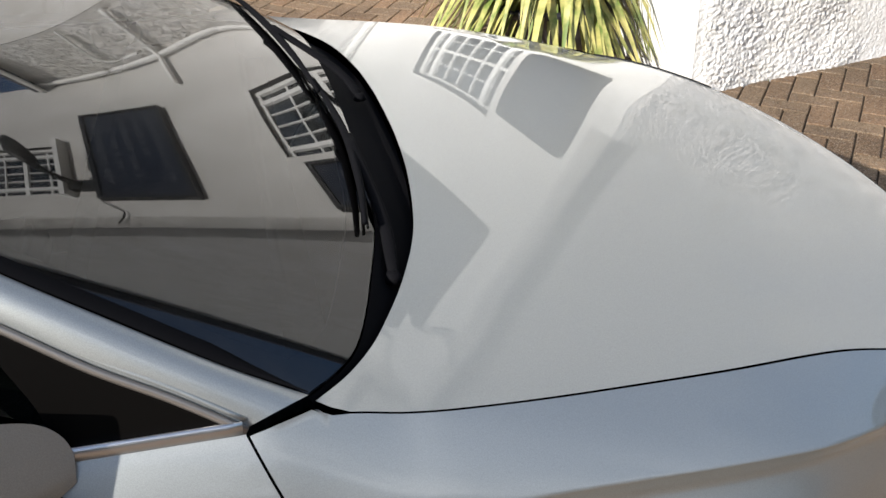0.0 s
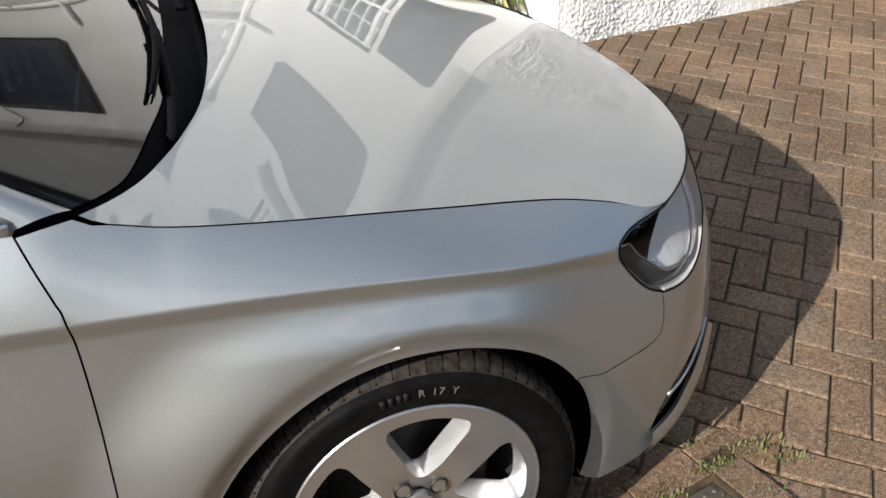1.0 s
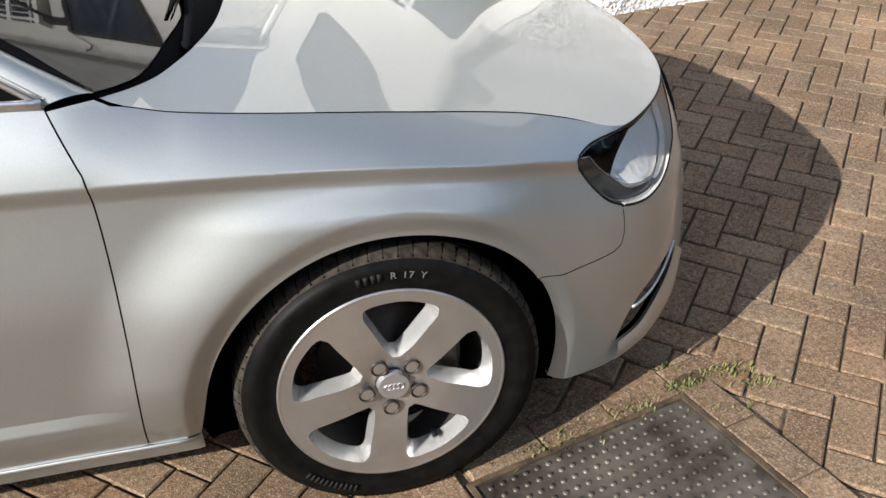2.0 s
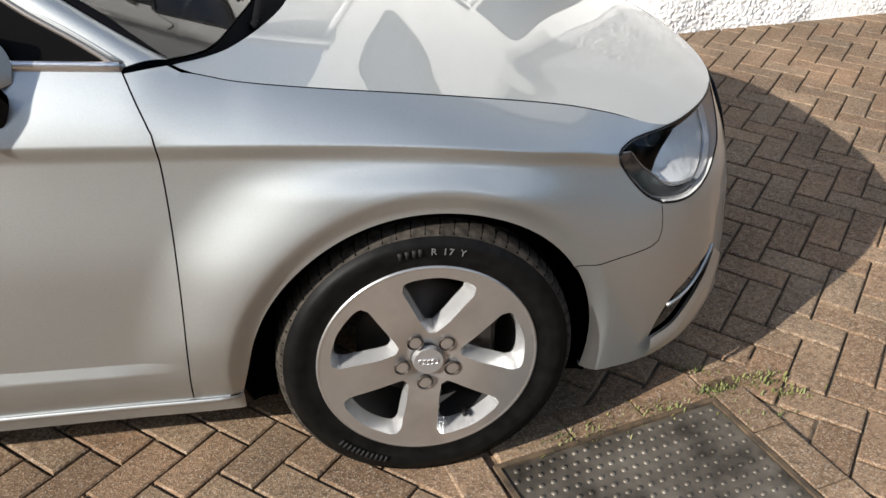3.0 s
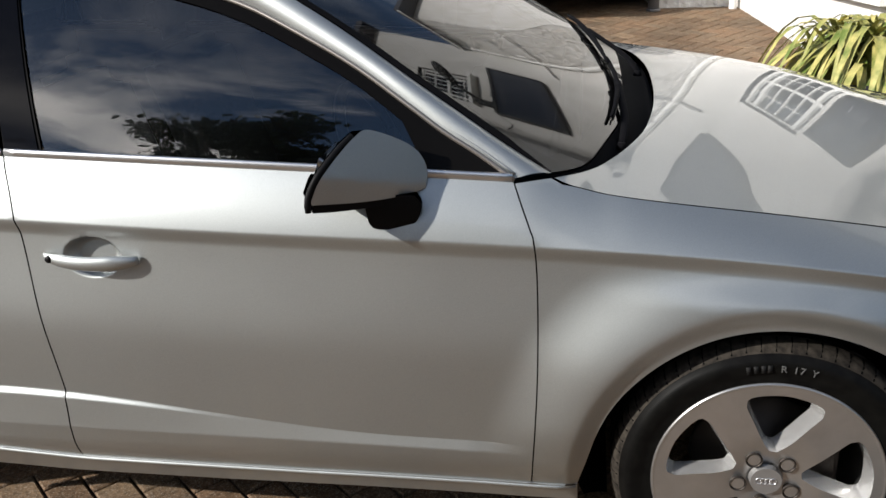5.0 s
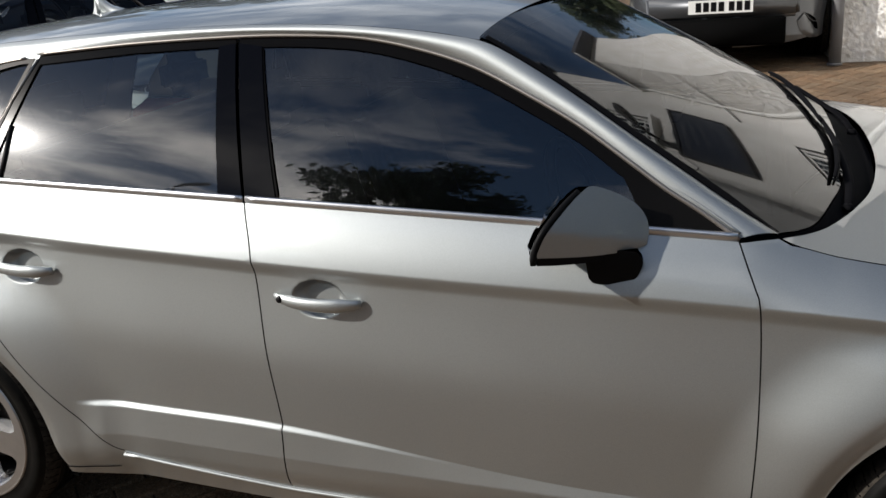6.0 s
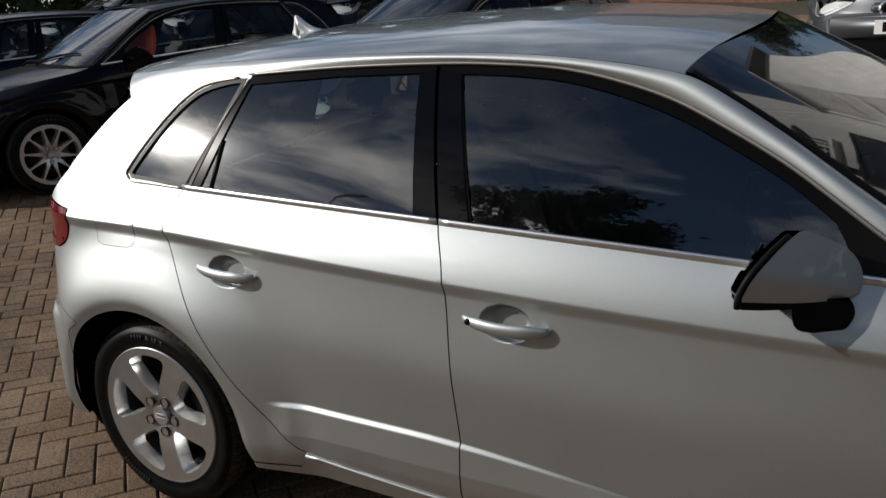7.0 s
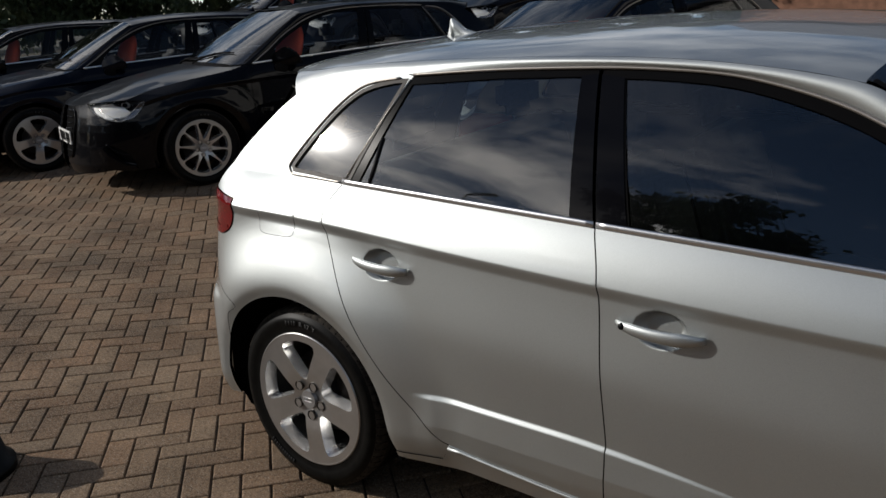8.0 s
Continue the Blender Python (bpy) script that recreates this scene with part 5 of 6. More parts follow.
for k in range(4):
    for side in range(3):
        o = new("paver", paver_mesh)
        o.parent = border
        if side == 0:
            lx, ly, turn = 0.055 + 0.0, -0.04 - 0.2 * k, math.pi / 2
        elif side == 1:
            lx, ly, turn = -0.10 - 0.2 * k + 0.2, 0.055, 0
        else:
            lx, ly, turn = -0.675, -0.04 - 0.2 * k, math.pi / 2
        o.matrix_basis = CM @ Matrix.Translation((lx, ly, 0.003)) @ Matrix.Rotation(turn + rng.gauss(0, 0.01), 4, "Z")

# weeds in the joints round the cover
gv, gf = [], []
for cx, cy, n, spread in ((0.735, -0.69, 46, 0.03), (0.56, -0.735, 40, 0.04), (0.86, -0.665, 30, 0.04), (0.30, -0.80, 26, 0.05), (0.93, -0.72, 18, 0.03), (0.80, -0.80, 14, 0.05), (0.70, -0.60, 12, 0.03), (0.42, -0.765, 20, 0.05), (1.50, 2.02, 30, 0.10), (2.0, 2.06, 30, 0.16), (2.6, 2.12, 24, 0.2), (1.36, 2.6, 20, 0.06)):
    for k in range(n * 3):
        x, y = cx + 0.03 + rng.gauss(0, spread), cy - 0.02 + rng.gauss(0, spread * 0.4)
        a, h, w = rng.uniform(0, 6.28), rng.uniform(0.004, 0.017), rng.uniform(0.0012, 0.0026)
        lean = rng.uniform(0.2, 1.1) * h
        dx, dy = math.cos(a), math.sin(a)
        b0, g = len(gv), rise(x, y)
        gv += [(x - dy * w, y + dx * w, g - 0.002), (x + dy * w, y - dx * w, g - 0.002), (x + dx * lean * 0.5 + dy * w, y + dy * lean * 0.5 - dx * w, g + h * 0.7), (x + dx * lean * 0.5 - dy * w, y + dy * lean * 0.5 + dx * w, g + h * 0.7), (x + dx * lean, y + dy * lean, g + h)]
        gf += [(b0, b0 + 1, b0 + 2, b0 + 3), (b0 + 3, b0 + 2, b0 + 4)]
me = bpy.data.meshes.new("weeds")
me.from_pydata(gv, [], gf)
tagged(linked("weeds", me, GRASS, None), "small green weeds growing in the paving joints", "weeds", kind="stuff")

# ---------------------------------------------------------------- white building
HOUSE = Matrix.Translation((1.50, 1.785, 0)) @ Matrix.Rotation(radians(8), 4, "Z")


def house_part(ob):
    ob.matrix_basis = HOUSE
    return ob


W1, W2 = (1.28, 2.68, 0.88, 2.20), (0.72, 2.00, 4.75, 6.10)
rect = lambda a, b, c, d: [(a, c), (b, c), (b, d), (a, d)]
ob = sheet("wall_west", rect(0, 4.2, 0, 7.6), lambda s, z: (0, s, z), STUCCO, None, out=(-1, 0, 0), both=False, gap=0, holes=[rect(*W1), rect(*W2)], grid=0.6, depth=0.20)
tagged(house_part(ob), "smooth white stucco wall of the house", "wall", kind="structure")
ob = sheet("wall_wing", rect(-0.75, 0.2, 0, 4.9), lambda s, z: (s, 4.2 - step(-0.75, -0.68, s) * (1 - step(4.7, 4.88, z)) * (0.010 * noise.noise((s * 26, 0, z * 26)) + 0.006 * noise.noise((s * 55, 2, z * 55))), z), ROUGHCAST, None, out=(0, -1, 0), both=False, gap=0, grid=0.022, depth=0.02)
tagged(house_part(ob), "white roughcast wall of the lower wing", "wall", kind="structure")
bm = bmesh.new()
box(bm, -0.748, -0.55, 4.203, 8.2, 0, 4.9)
tagged(house_part(part("wall_wing_side", bm, ROUGHCAST, None, smooth=False)), "white roughcast side wall of the lower wing", "wall", kind="structure")
# roughcast end wall, its lumps modelled
bm = bmesh.new()
nx, nz = 520, 230
rows = []
for j in range(nz + 1):
    row = []
    for i in range(nx + 1):
        x, z = -0.004 + 3.6 * i / nx, 1.6 * (j / nz)
        d = 0.013 * abs(noise.noise((x * 44, 0, z * 44))) + 0.006 * noise.noise((x * 95, 3, z * 95)) + 0.012 * noise.noise((x * 4, 7, z * 4))
        smooth_patch = step(0.1, 0.35, noise.noise((x * 2.3, 11, z * 3.1)))
        d *= 1 - 0.8 * smooth_patch
        row.append(bm.verts.new((x, -0.003 - step(0, 0.07, x) * (0.009 + d) - (0.018 * (1 - step(0.05, 0.16, z))) * (0.6 + 0.8 * noise.noise((x * 7, 5, 1))), z)))
    rows.append(row)
for p, q in zip(rows, rows[1:]):
    for i in range(nx):
        bm.faces.new((p[i], p[i + 1], q[i + 1], q[i]))
ob = part("wall_south", bm, ROUGHCAST, None)
tagged(house_part(ob), "rough white roughcast wall at the corner", "wall", kind="structure")
bm = bmesh.new()
box(bm, 0.0, 9.0, 0.0, 0.2, 1.6, 7.6)
box(bm, 3.6, 9.0, -0.01, 0.2, 0.0, 1.6)
box(bm, 0.2, 9.0, 4.25, 4.45, 0.0, 4.9)
tagged(house_part(part("wall_east", bm, ROUGHCAST, None, smooth=False)), "white roughcast walls of the house", "wall", kind="structure")
bm = bmesh.new()
box(bm, -0.25, 9.0, -0.25, 4.4, 7.6, 7.8)
tagged(house_part(part("roof_main", bm, SLATE, None, smooth=False)), "dark slate roof edge", "roof", kind="structure")
bm = bmesh.new()
box(bm, -0.97, 9.0, 4.0, 8.4, 4.9, 5.02)
tagged(house_part(part("roof_wing", bm, SLATE, None, smooth=False)), "dark slate roof of the wing", "roof", kind="structure")
for name, (s0, s1, z0, z1) in (("window_1", W1), ("window_2", W2)):
    win = new(name)
    tagged(house_part(win), "white painted sash window with small panes", "window", kind="structure")
    bm = bmesh.new()
    x0, x1 = 0.05, 0.11
    w = s1 - s0
    marks = [0, 0.16 * w, 0.84 * w, w]
    for a in marks:
        c = min(max(a, 0.03), w - 0.03)
        box(bm, x0, x1, s0 + c - 0.035, s0 + c + 0.035, z0, z1)
    for z in (z0 + 0.03, z1 - 0.03, (z0 + z1) / 2):
        box(bm, x0 + 0.006, x1 - 0.003, s0, s1, z - 0.03, z + 0.03)
    part("window_frame", bm, WHITE, win, smooth=False)
    bm = bmesh.new()
    box(bm, -0.10, 0.06, s0 - 0.1, s1 + 0.1, z0 - 0.07, z0)
    part("window_sill", bm, WHITE, win, smooth=False)
    bm = bmesh.new()
    for k in range(1, 4):
        c = s0 + 0.16 * w + 0.68 * w * k / 4
        box(bm, x0 + 0.012, x1 - 0.012, c - 0.009, c + 0.009, z0, z1)
    for k in (1, 3):
        z = z0 + (z1 - z0) * k / 4
        box(bm, x0 + 0.014, x1 - 0.014, s0, s1, z - 0.009, z + 0.009)
    part("glazing_bars", bm, WHITE, win, smooth=False)
    cols = [s0, s0 + 0.16 * w] + [s0 + 0.16 * w + 0.68 * w * k / 4 for k in (1, 2, 3)] + [s0 + 0.84 * w, s1]
    for a, b in zip(cols, cols[1:]):
        for k in range(4):
            bm = bmesh.new()
            za, zb = z0 + (z1 - z0) * k / 4, z0 + (z1 - z0) * (k + 1) / 4
            box(bm, 0.078, 0.084, a + 0.004, b - 0.004, za + 0.004, zb - 0.004)
            part("pane", bm, PANE, win, smooth=False)
# added near-black slab: the shade of the rooms, put in behind the panes
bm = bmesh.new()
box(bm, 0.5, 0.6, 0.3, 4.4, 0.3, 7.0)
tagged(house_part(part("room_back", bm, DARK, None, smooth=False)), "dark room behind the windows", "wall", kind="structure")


def board(name, label, s0, s1, z0, z1, lines, category="sign"):
    t = thing(name, label, category)
    house_part(t)
    bm = bmesh.new()
    box(bm, -0.05, -0.003, s0, s1, z0, z1)
    bmesh.ops.bevel(bm, geom=bm.edges[:], offset=0.006, segments=1, affect="EDGES")
    part("panel", bm, NAVY, t, smooth=False)
    for a, b, c, d in ((s0 - 0.05, s1 + 0.05, z0 - 0.05, z0), (s0 - 0.05, s1 + 0.05, z1, z1 + 0.05), (s0 - 0.05, s0, z0, z1), (s1, s1 + 0.05, z0, z1)):
        bm = bmesh.new()
        box(bm, -0.07, -0.002, a, b, c, d)
        part("frame", bm, IRON, t, smooth=False)
    n = len(lines)
    rb = random.Random(len(lines))
    for k, share in enumerate(lines):
        zc = z1 - (z1 - z0) * (k + 0.75) / (n + 0.5)
        hh = (z1 - z0) * 0.22 / n
        at = s1 - 0.14
        while at > s0 + (s1 - s0) * (1 - share) + 0.14:
            length = rb.uniform(0.05, 0.09)
            bm = bmesh.new()
            box(bm, -0.053, -0.0505, at - length, at, zc - hh, zc + hh)
            part("writing_bar", bm, PALE, t, smooth=False)
            at -= length + (0.04 if rb.random() < 0.8 else 0.13)
    return t


board("sign_board", "large dark sign board with rows of pale writing", 0.58, 2.74, 3.28, 4.28, [0.9, 0.75, 0.85, 0.6, 0.9])
board("notice_board", "dark notice board on the white wall", 0.33, 1.02, 1.00, 2.00, [0.5, 0.8])
lampb = thing("wall_lamp", "dark iron lantern on a wall bracket", "lamp")
house_part(lampb)
bm = bmesh.new()
tube(bm, spline([(0, 0.85, 4.50), (-0.2, 0.88, 4.57), (-0.35, 0.94, 4.59), (-0.45, 1.0, 4.57)], 0.05), 0.05, 8)
part("bracket", bm, IRON, lampb)
bm = bmesh.new()
tube(bm, [(-0.38, 0.90, 4.55), (-0.48, 1.13, 4.60), (-0.52, 1.40, 4.65), (-0.54, 1.52, 4.67)], [0.04, 0.11, 0.08, 0.03], 10)
part("lantern", bm, IRON, lampb)
bm = bmesh.new()
box(bm, -0.06, 0.0, 0.76, 0.96, 4.35, 4.68)
part("back_plate", bm, IRON, lampb, smooth=False)
for pts, r, nm, lb in (([(-0.04, 0.85, 4.36), (-0.03, 0.50, 4.32), (-0.03, 0.25, 4.1), (-0.03, 0.05, 4.2)], 0.008, "cable", "thin dark cable on the white wall"),
                       ([(-0.06, 4.12, 5.0), (-0.06, 4.12, 3.2), (-0.06, 4.10, 3.0), (-0.06, 4.10, 0.1)], 0.035, "downpipe", "white downpipe on the house wall"),
                       ([(-0.72, 4.14, 3.0), (-0.12, 4.14, 3.0), (-0.06, 4.05, 2.98), (-0.05, 3.3, 2.9)], 0.028, "waste_pipe", "white waste pipe along the wall"),
                       ([(-0.72, 4.14, 3.6), (-0.2, 4.14, 3.6), (-0.16, 4.14, 3.1)], 0.02, "waste_pipe", "white waste pipe along the wall"),
                       ([(-0.98, 3.96, 4.86), (0.0, 3.96, 4.86)], 0.05, "gutter", "white gutter under the wing roof")):
    bm = bmesh.new()
    tube(bm, spline(pts, 0.08), r, 8)
    t = part(nm, bm, IRON if nm == "cable" else WHITE, None)
    house_part(tagged(t, lb, nm.replace("_", " ")))

# ---------------------------------------------------------------- planter by the house
planter = thing("plant_pot", "dark glazed pot with arching yellow-green strap leaves", "potted plant", (1.10, 2.55, rise(1.10, 2.55)))
bm = bmesh.new()
prof = [(0.0, 0.0), (0.21, 0.0), (0.24, 0.03), (0.28, 0.12), (0.295, 0.20), (0.315, 0.22), (0.315, 0.25), (0.285, 0.25), (0.28, 0.22), (0.0, 0.21)]
rings = [[bm.verts.new((r * math.cos(a), r * math.sin(a), z)) for a in (2 * math.pi * k / 40 for k in range(40))] for r, z in prof]
for p, q in zip(rings, rings[1:]):
    for k in range(40):
        bm.faces.new((p[k], p[(k + 1) % 40], q[(k + 1) % 40], q[k]))
bmesh.ops.remove_doubles(bm, verts=bm.verts[:], dist=1e-5)
part("pot", bm, POT, planter, "dark glazed pot")
rl = random.Random(11)
for k in range(280):
    a = rl.uniform(0, 2 * math.pi)
    length, up = rl.uniform(0.6, 1.15), rl.uniform(0.12, 0.42)
    w = rl.uniform(0.015, 0.029)
    bm = bmesh.new()
    prev = None
    dx, dy = math.cos(a), math.sin(a)
    x0, y0 = rl.gauss(0, 0.07), rl.gauss(0, 0.07)
    n = 9
    for i in range(n + 1):
        t = i / n
        r = length * (0.20 * t + 0.44 * t**1.5)
        z = 0.21 + up * math.sin(min(1, t * 1.15) * math.pi * 0.62) - length * 1.1 * max(0, t - 0.36) ** 1.7
        z = max(z, 0.03)
        ww = w * (1 - t**2.5) + 0.001
        p = (min(x0 + dx * r, 0.34 - 0.03 * rl.random()), y0 + dy * r, z)
        l, m, q = bm.verts.new((p[0] - dy * ww, p[1] + dx * ww, z + 0.3 * ww)), bm.verts.new(p), bm.verts.new((p[0] + dy * ww, p[1] - dx * ww, z + 0.3 * ww))
        if prev:
            bm.faces.new((prev[0], prev[1], m, l))
            bm.faces.new((prev[1], prev[2], q, m))
        prev = (l, m, q)
    part("leaf", bm, LEAF, planter)

# ---------------------------------------------------------------- other vehicles
PLAIN_GLASS = glass("plain_window_glass", (0.86, 0.88, 0.87), 1.45)


def repaint(ob, paint, word):
    for o in ob.children_recursive:
        if o.type == "MESH":
            for slot in o.material_slots:
                if slot.material == SILVER:
                    slot.link = "OBJECT"
                    slot.material = paint
                elif slot.material == GLASS:
                    slot.link = "OBJECT"
                    slot.material = PLAIN_GLASS
        if "label" in o and "silver" in o["label"]:
            o["label"] = o["label"].replace("silver", word)


BLACK_PAINT = material("black_paint", (0.002, 0.002, 0.003), 0.4, 0.0, 0.35, 0.02)
NAVY_PAINT = material("navy_paint", (0.002, 0.003, 0.008), 0.4, 0.0, 0.35, 0.02)
GREY_PAINT = material("grey_metallic", (0.075, 0.078, 0.083), 0.4, 0.6, 0.8)


def cover_cloth(m):
    t = thing("steering_cover", "red cloth cover with white print over a steering wheel", "cover", group="red covers in the parked cars")
    t.matrix_basis = m @ pose(-1.04, 0.36, 1.03)
    bm = bmesh.new()
    bmesh.ops.create_uvsphere(bm, u_segments=20, v_segments=12, radius=1)
    for v in bm.verts:
        v.co = Vector((v.co.x * 0.08 - 0.07 * v.co.z, v.co.y * 0.25, v.co.z * 0.24))
    part("cloth", bm, RED_CLOTH, t)
    bm = bmesh.new()
    tube(bm, [(0.0, 0, -0.02), (0.18, 0, -0.10), (0.34, 0, -0.17)], 0.025, 8)
    part("steering_column", bm, BLACK, t)
    for k in range(4):
        bm = bmesh.new()
        box(bm, -0.095, -0.09, -0.10 + 0.052 * k, -0.062 + 0.052 * k, 0.02, 0.075)
        part("print_bar", bm, WHITE_CLOTH, t, smooth=False)


def drop_thing(ob):
    for o in list(ob.children_recursive) + [ob]:
        bpy.data.objects.remove(o)


ten_spoke = build_wheel(9, 10)
tagged(ten_spoke, "ten-spoke alloy wheel with a black tyre")
ROW = radians(250)
for x, y, paint, word, label in ((-6.49, 1.69, BLACK_PAINT, "black", "black hatchback parked in a row of dark cars"),
                                 (-8.80, 1.52, NAVY_PAINT, "dark blue", "dark blue hatchback parked in a row of dark cars"),
                                 (-11.3, 1.55, BLACK_PAINT, "black", "black hatchback parked in a row of dark cars"),
                                 (-3.95, 2.75, NAVY_PAINT, "dark blue", "dark blue hatchback parked in a row of dark cars"),
                                 (-9.4, 6.9, NAVY_PAINT, "dark blue", "dark blue hatchback parked behind the front row"),
                                 (-12.0, 6.8, BLACK_PAINT, "black", "black hatchback parked behind the front row"),
                                 (-6.8, 7.2, BLACK_PAINT, "black", "black hatchback parked behind the front row")):
    # the given point is the near front wheel
    m = Matrix.Translation((x, y, rise(x, y) - 0.005)) @ Matrix.Rotation(ROW, 4, "Z") @ Matrix.Translation((0, -0.86, 0))
    o = copy_thing(car, m)
    repaint(o, paint, word)
    tagged(o, label, "car", "row of parked cars")
    o.name = "parked_car"
    if word == "black":
        for w in [c for c in o.children if c.name.split(".")[0] == "wheel"]:
            place = w.matrix_basis.copy()
            drop_thing(w)
            n = copy_thing(ten_spoke, place)
            n.parent = o
            n.matrix_basis = place
            tagged(n, "ten-spoke alloy wheel with a black tyre")
    bm = bmesh.new()
    box(bm, 0.893, 0.903, -0.26, 0.26, 0.39, 0.50)
    plate = part("number_plate", bm, PLATE, o, "white number plate", smooth=False)
    for k in range(7):
        bm = bmesh.new()
        yk = -0.20 + 0.062 * k + (0.02 if k > 3 else 0)
        box(bm, 0.904, 0.906, yk, yk + 0.044, 0.407, 0.483)
        part("plate_bar", bm, BLACK, plate, smooth=False)
    cover_cloth(m)
drop_thing(ten_spoke)
m = Matrix.Translation((-0.74, 6.25, rise(0, 6.0) + 0.04)) @ Matrix.Rotation(radians(268), 4, "Z")
saloon = copy_thing(car, m)
repaint(saloon, GREY_PAINT, "grey")
saloon.name = "grey_car"
for g in [c for c in saloon.children if c.name.split(".")[0] == "grille"]:
    drop_thing(g)
tagged(saloon, "silver-grey car with twin grilles facing the yard", "car", "row of parked cars")
for s in (-1, 1):
    bm = bmesh.new()
    tube(bm, [(0.895 - 0.02 * abs(math.sin(a)), s * 0.13 + 0.105 * math.cos(a), 0.64 + 0.065 * math.sin(a)) for a in np.linspace(0, 2 * math.pi, 25)], 0.011, 8, caps=False)
    g = part("twin_grille", bm, CHROME, saloon, "chrome-ringed grille")
    bm = bmesh.new()
    bmesh.ops.create_uvsphere(bm, u_segments=16, v_segments=8, radius=1)
    for v in bm.verts:
        v.co = Vector((0.875 + v.co.x * 0.015, s * 0.13 + v.co.y * 0.10, 0.64 + v.co.z * 0.062))
    part("grille_mesh", bm, DARK, g)
bm = bmesh.new()
box(bm, 0.924, 0.938, -0.26, 0.26, 0.445, 0.555)
plate = part("number_plate", bm, PLATE, saloon, "white number plate", smooth=False)
for k in range(7):
    bm = bmesh.new()
    y = -0.20 + 0.062 * k + (0.02 if k > 3 else 0)
    box(bm, 0.939, 0.941, y, y + 0.044, 0.462, 0.538)
    part("plate_bar", bm, BLACK, plate, smooth=False)
bm = bmesh.new()
box(bm, 0.78, 0.930, -0.62, 0.62, 0.392, 0.61)
bmesh.ops.bevel(bm, geom=bm.edges[:], offset=0.03, segments=3, affect="EDGES")
part("bumper_panel", bm, GREY_PAINT, saloon)
bm = bmesh.new()
box(bm, 0.80, 0.952, -0.52, 0.52, 0.17, 0.40)
bmesh.ops.bevel(bm, geom=bm.edges[:], offset=0.015, segments=2, affect="EDGES")
part("lower_grille", bm, DARK, saloon)
bm = bmesh.new()
box(bm, 0.80, 0.884, -0.30, 0.30, 0.605, 0.69)
bmesh.ops.bevel(bm, geom=bm.edges[:], offset=0.02, segments=2, affect="EDGES")
part("nose_panel", bm, GREY_PAINT, saloon)

# the silver car stands across the camber: its far side is higher
def lean(ob):
    for o in ob.children:
        if o.name.split(".")[0] == "wheel":
            o.matrix_basis = Matrix.Translation((0, 0, camber(o.matrix_basis.translation.y))) @ o.matrix_basis
            continue
        if o.type == "MESH" and o.matrix_basis == Matrix.Identity(4):
            if o.data.users > 1:
                o.data = o.data.copy()
            for v in o.data.vertices:
                v.co.z += camber(v.co.y)
        lean(o)


lean(car)

# ---------------------------------------------------------------- yard furniture and distance
post = thing("bollard", "grey steel bollard beside the house corner", "bollard", (0.17, 5.75, rise(0, 5.75)))
bm = bmesh.new()
tube(bm, [(0, 0, 0), (0, 0, 0.98), (0, 0, 1.0)], [0.05, 0.05, 0.035], 20)
part("shaft", bm, POST, post)
bm = bmesh.new()
tube(bm, [(0, 0, 0), (0, 0, 0.02)], 0.062, 20)
part("base_ring", bm, POST, post)
# cone shape stands in for an unidentified dark object and its shadow
cone = thing("rubber_cone", "small black rubber cone standing on the paving", "cone", (-3.78, -1.52, 0))
bm = bmesh.new()
tube(bm, [(0, 0, 0), (0, 0, 0.03), (0, 0, 0.031), (0, 0, 0.20), (0, 0, 0.24)], [0.17, 0.17, 0.15, 0.11, 0.06], 28)
part("body", bm, RUBBER, cone)

lamp_post = thing("street_lamp", "tall dark street lamp beyond the yard", "street lamp", (-10.6, -11.0, 0))
bm = bmesh.new()
tube(bm, [(0, 0, 0), (0, 0, 2), (0, 0, 7.6)], [0.07, 0.05, 0.03], 12)
part("pole", bm, IRON, lamp_post)
bm = bmesh.new()
tube(bm, [(0, 0, 7.55), (0.12, -0.12, 7.8), (0.42, -0.42, 8.1)], [0.04, 0.09, 0.10], 10)
part("lamp_head", bm, IRON, lamp_post)


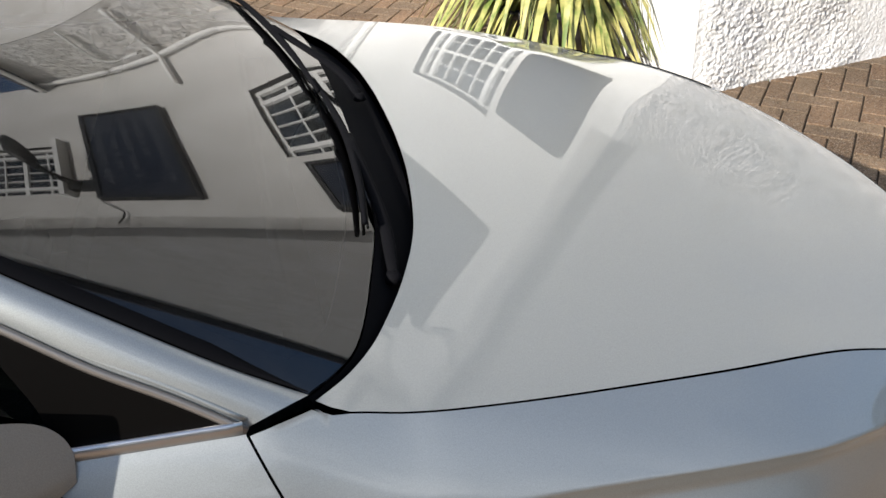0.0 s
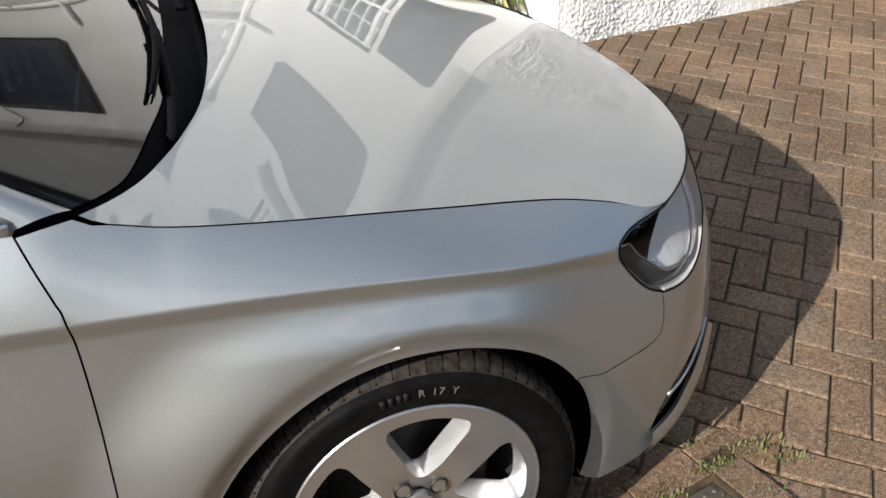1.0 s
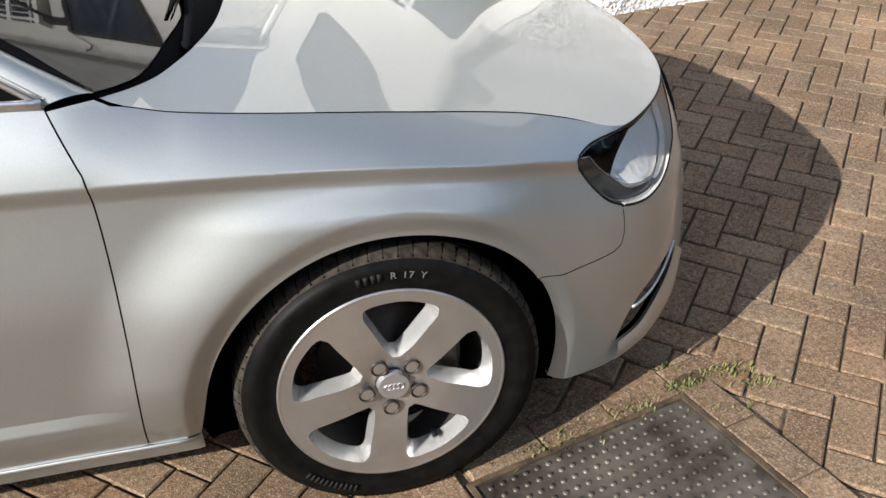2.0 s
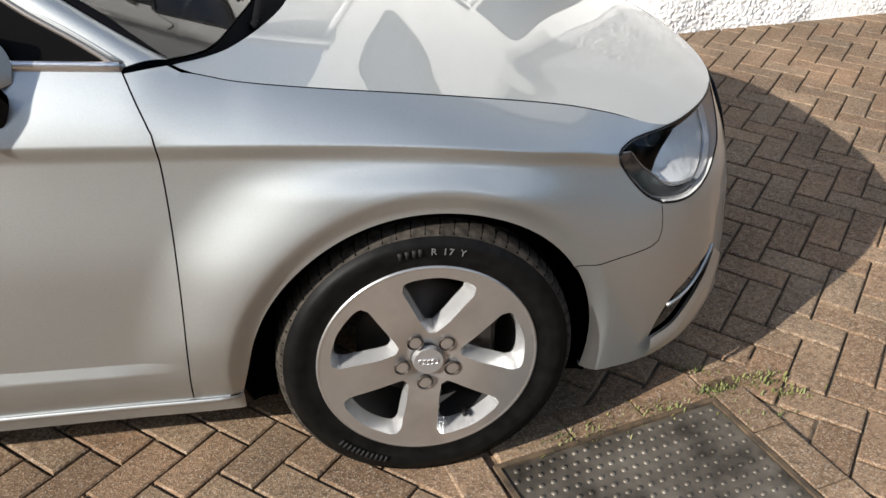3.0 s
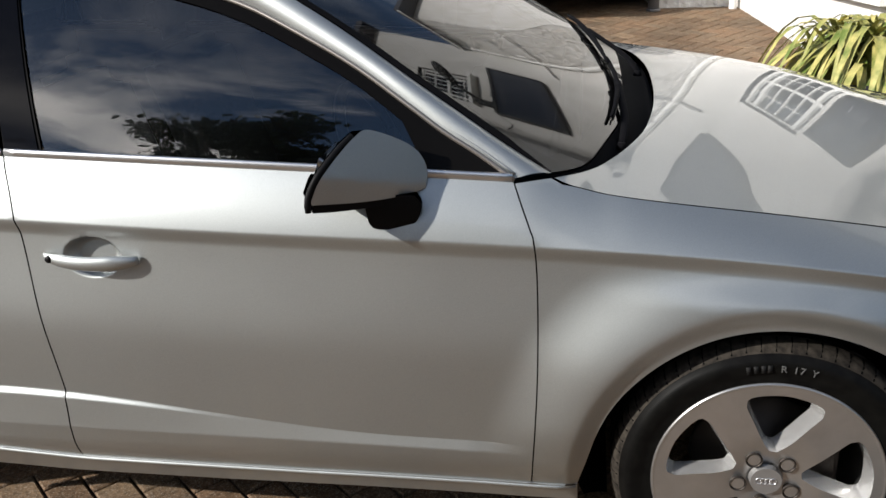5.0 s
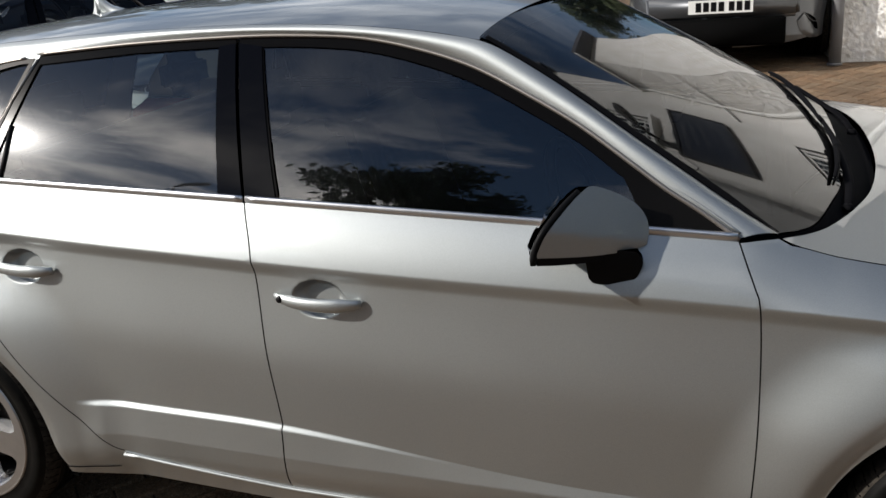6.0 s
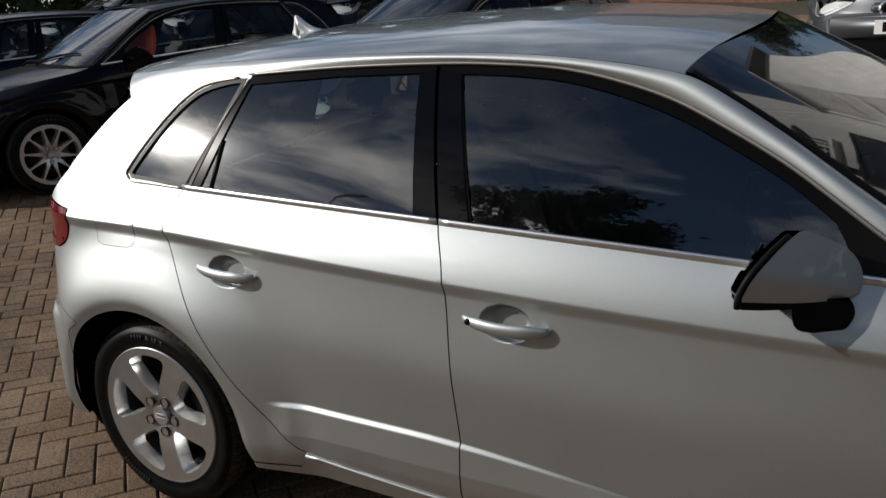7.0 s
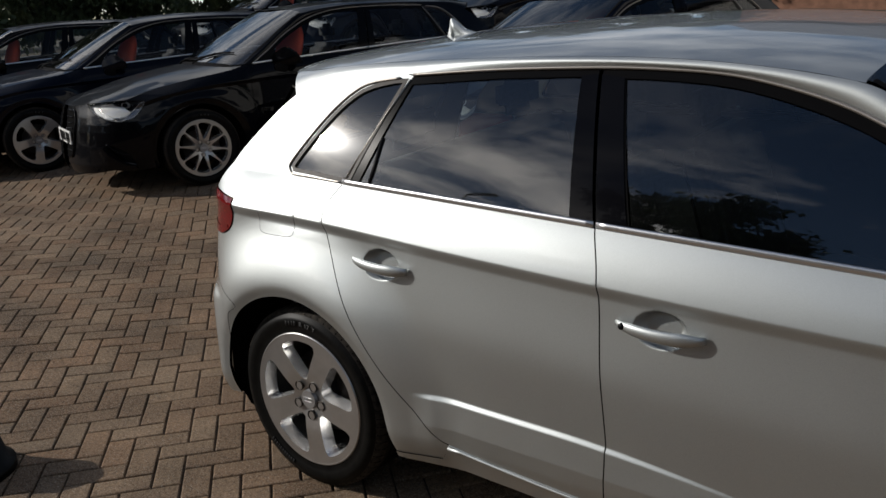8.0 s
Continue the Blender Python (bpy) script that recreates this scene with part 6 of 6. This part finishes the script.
def tree(x, y, height, spread, seed):
    t = thing("tree", "tall leafy tree beyond the yard", "tree", (x, y, 0), "trees round the yard")
    r = random.Random(seed)
    bm = bmesh.new()
    tube(bm, [(0, 0, 0), (0.1, 0, height * 0.3), (0.05, 0.1, height * 0.7)], [0.28, 0.2, 0.08], 10)
    for k in range(7):
        a = r.uniform(0, 6.28)
        z = height * r.uniform(0.3, 0.6)
        tube(bm, [(0.08, 0.03, z), (spread * 0.35 * math.cos(a), spread * 0.35 * math.sin(a), z + height * 0.12), (spread * 0.7 * math.cos(a), spread * 0.7 * math.sin(a), z + height * 0.2)], [0.09, 0.06, 0.02], 6)
    part("trunk", bm, BARK, t)
    v, f = [], []
    clumps = [(r.gauss(0, spread * 0.42), r.gauss(0, spread * 0.42), height * r.uniform(0.10, 1.0)) for k in range(80)]
    for k in range(26000):
        c = r.choice(clumps)
        s = 0.09 * spread + 0.25
        p = Vector((c[0] + r.gauss(0, s * 0.6), c[1] + r.gauss(0, s * 0.6), c[2] + r.gauss(0, s * 0.5)))
        q = Euler((r.uniform(0, 3), r.uniform(0, 3), r.uniform(0, 6))).to_matrix()
        w = r.uniform(0.09, 0.20)
        b0 = len(v)
        v += [tuple(p + q @ Vector(d)) for d in ((-w, 0, 0), (0, -w * 0.6, 0.01), (w, 0, 0), (0, w * 0.6, 0.01))]
        f.append((b0, b0 + 1, b0 + 2, b0 + 3))
    me = bpy.data.meshes.new("crown")
    me.from_pydata(v, [], f)
    linked("crown", me, FOLIAGE, t, smooth=False)
    return t


kinds = [tree(-6.6, -15.0, 10.5, 3.6, 1), tree(-2.5, -17.5, 9.0, 3.4, 2), tree(3.5, -18.0, 8.0, 3.2, 3)]
# a belt of lower trees, added all round to shut out the bright horizon
for k in range(60):
    a = 2 * math.pi * k / 60
    d = 24 + 4 * math.sin(k * 2.4)
    m = pose(-2 + d * math.cos(a), d * math.sin(a), rise(-2 + d * math.cos(a), d * math.sin(a)), 0, 0, 67 * k) @ Matrix.Scale(0.55 + 0.12 * math.sin(k * 1.7), 4)
    tagged(copy_thing(kinds[k % 3], m), "dark leafy tree in the belt round the yard", "tree", "trees round the yard")
bm = bmesh.new()
box(bm, -16.0, 6.0, -14.3, -13.9, 0, 1.9)
tagged(part("wall_yard", bm, BRICK, None, smooth=False), "red brick boundary wall of the yard", "wall", kind="structure")
bm = bmesh.new()
box(bm, -8.0, -3.4, 19.0, 24.0, 0, 5.2)
far = thing("far_house", "red brick house beyond the yard", "house")
part("wall", bm, BRICK, far, smooth=False)
bm = bmesh.new()
v = [bm.verts.new(p) for p in ((-8.3, 18.7, 5.2), (-3.1, 18.7, 5.2), (-3.1, 24.3, 5.2), (-8.3, 24.3, 5.2), (-8.3, 21.5, 8.0), (-3.1, 21.5, 8.0))]
for q in ((0, 1, 5, 4), (2, 3, 4, 5), (0, 4, 3), (1, 2, 5), (3, 2, 1, 0)):
    bm.faces.new([v[i] for i in q])
part("roof", bm, SLATE, far, smooth=False)
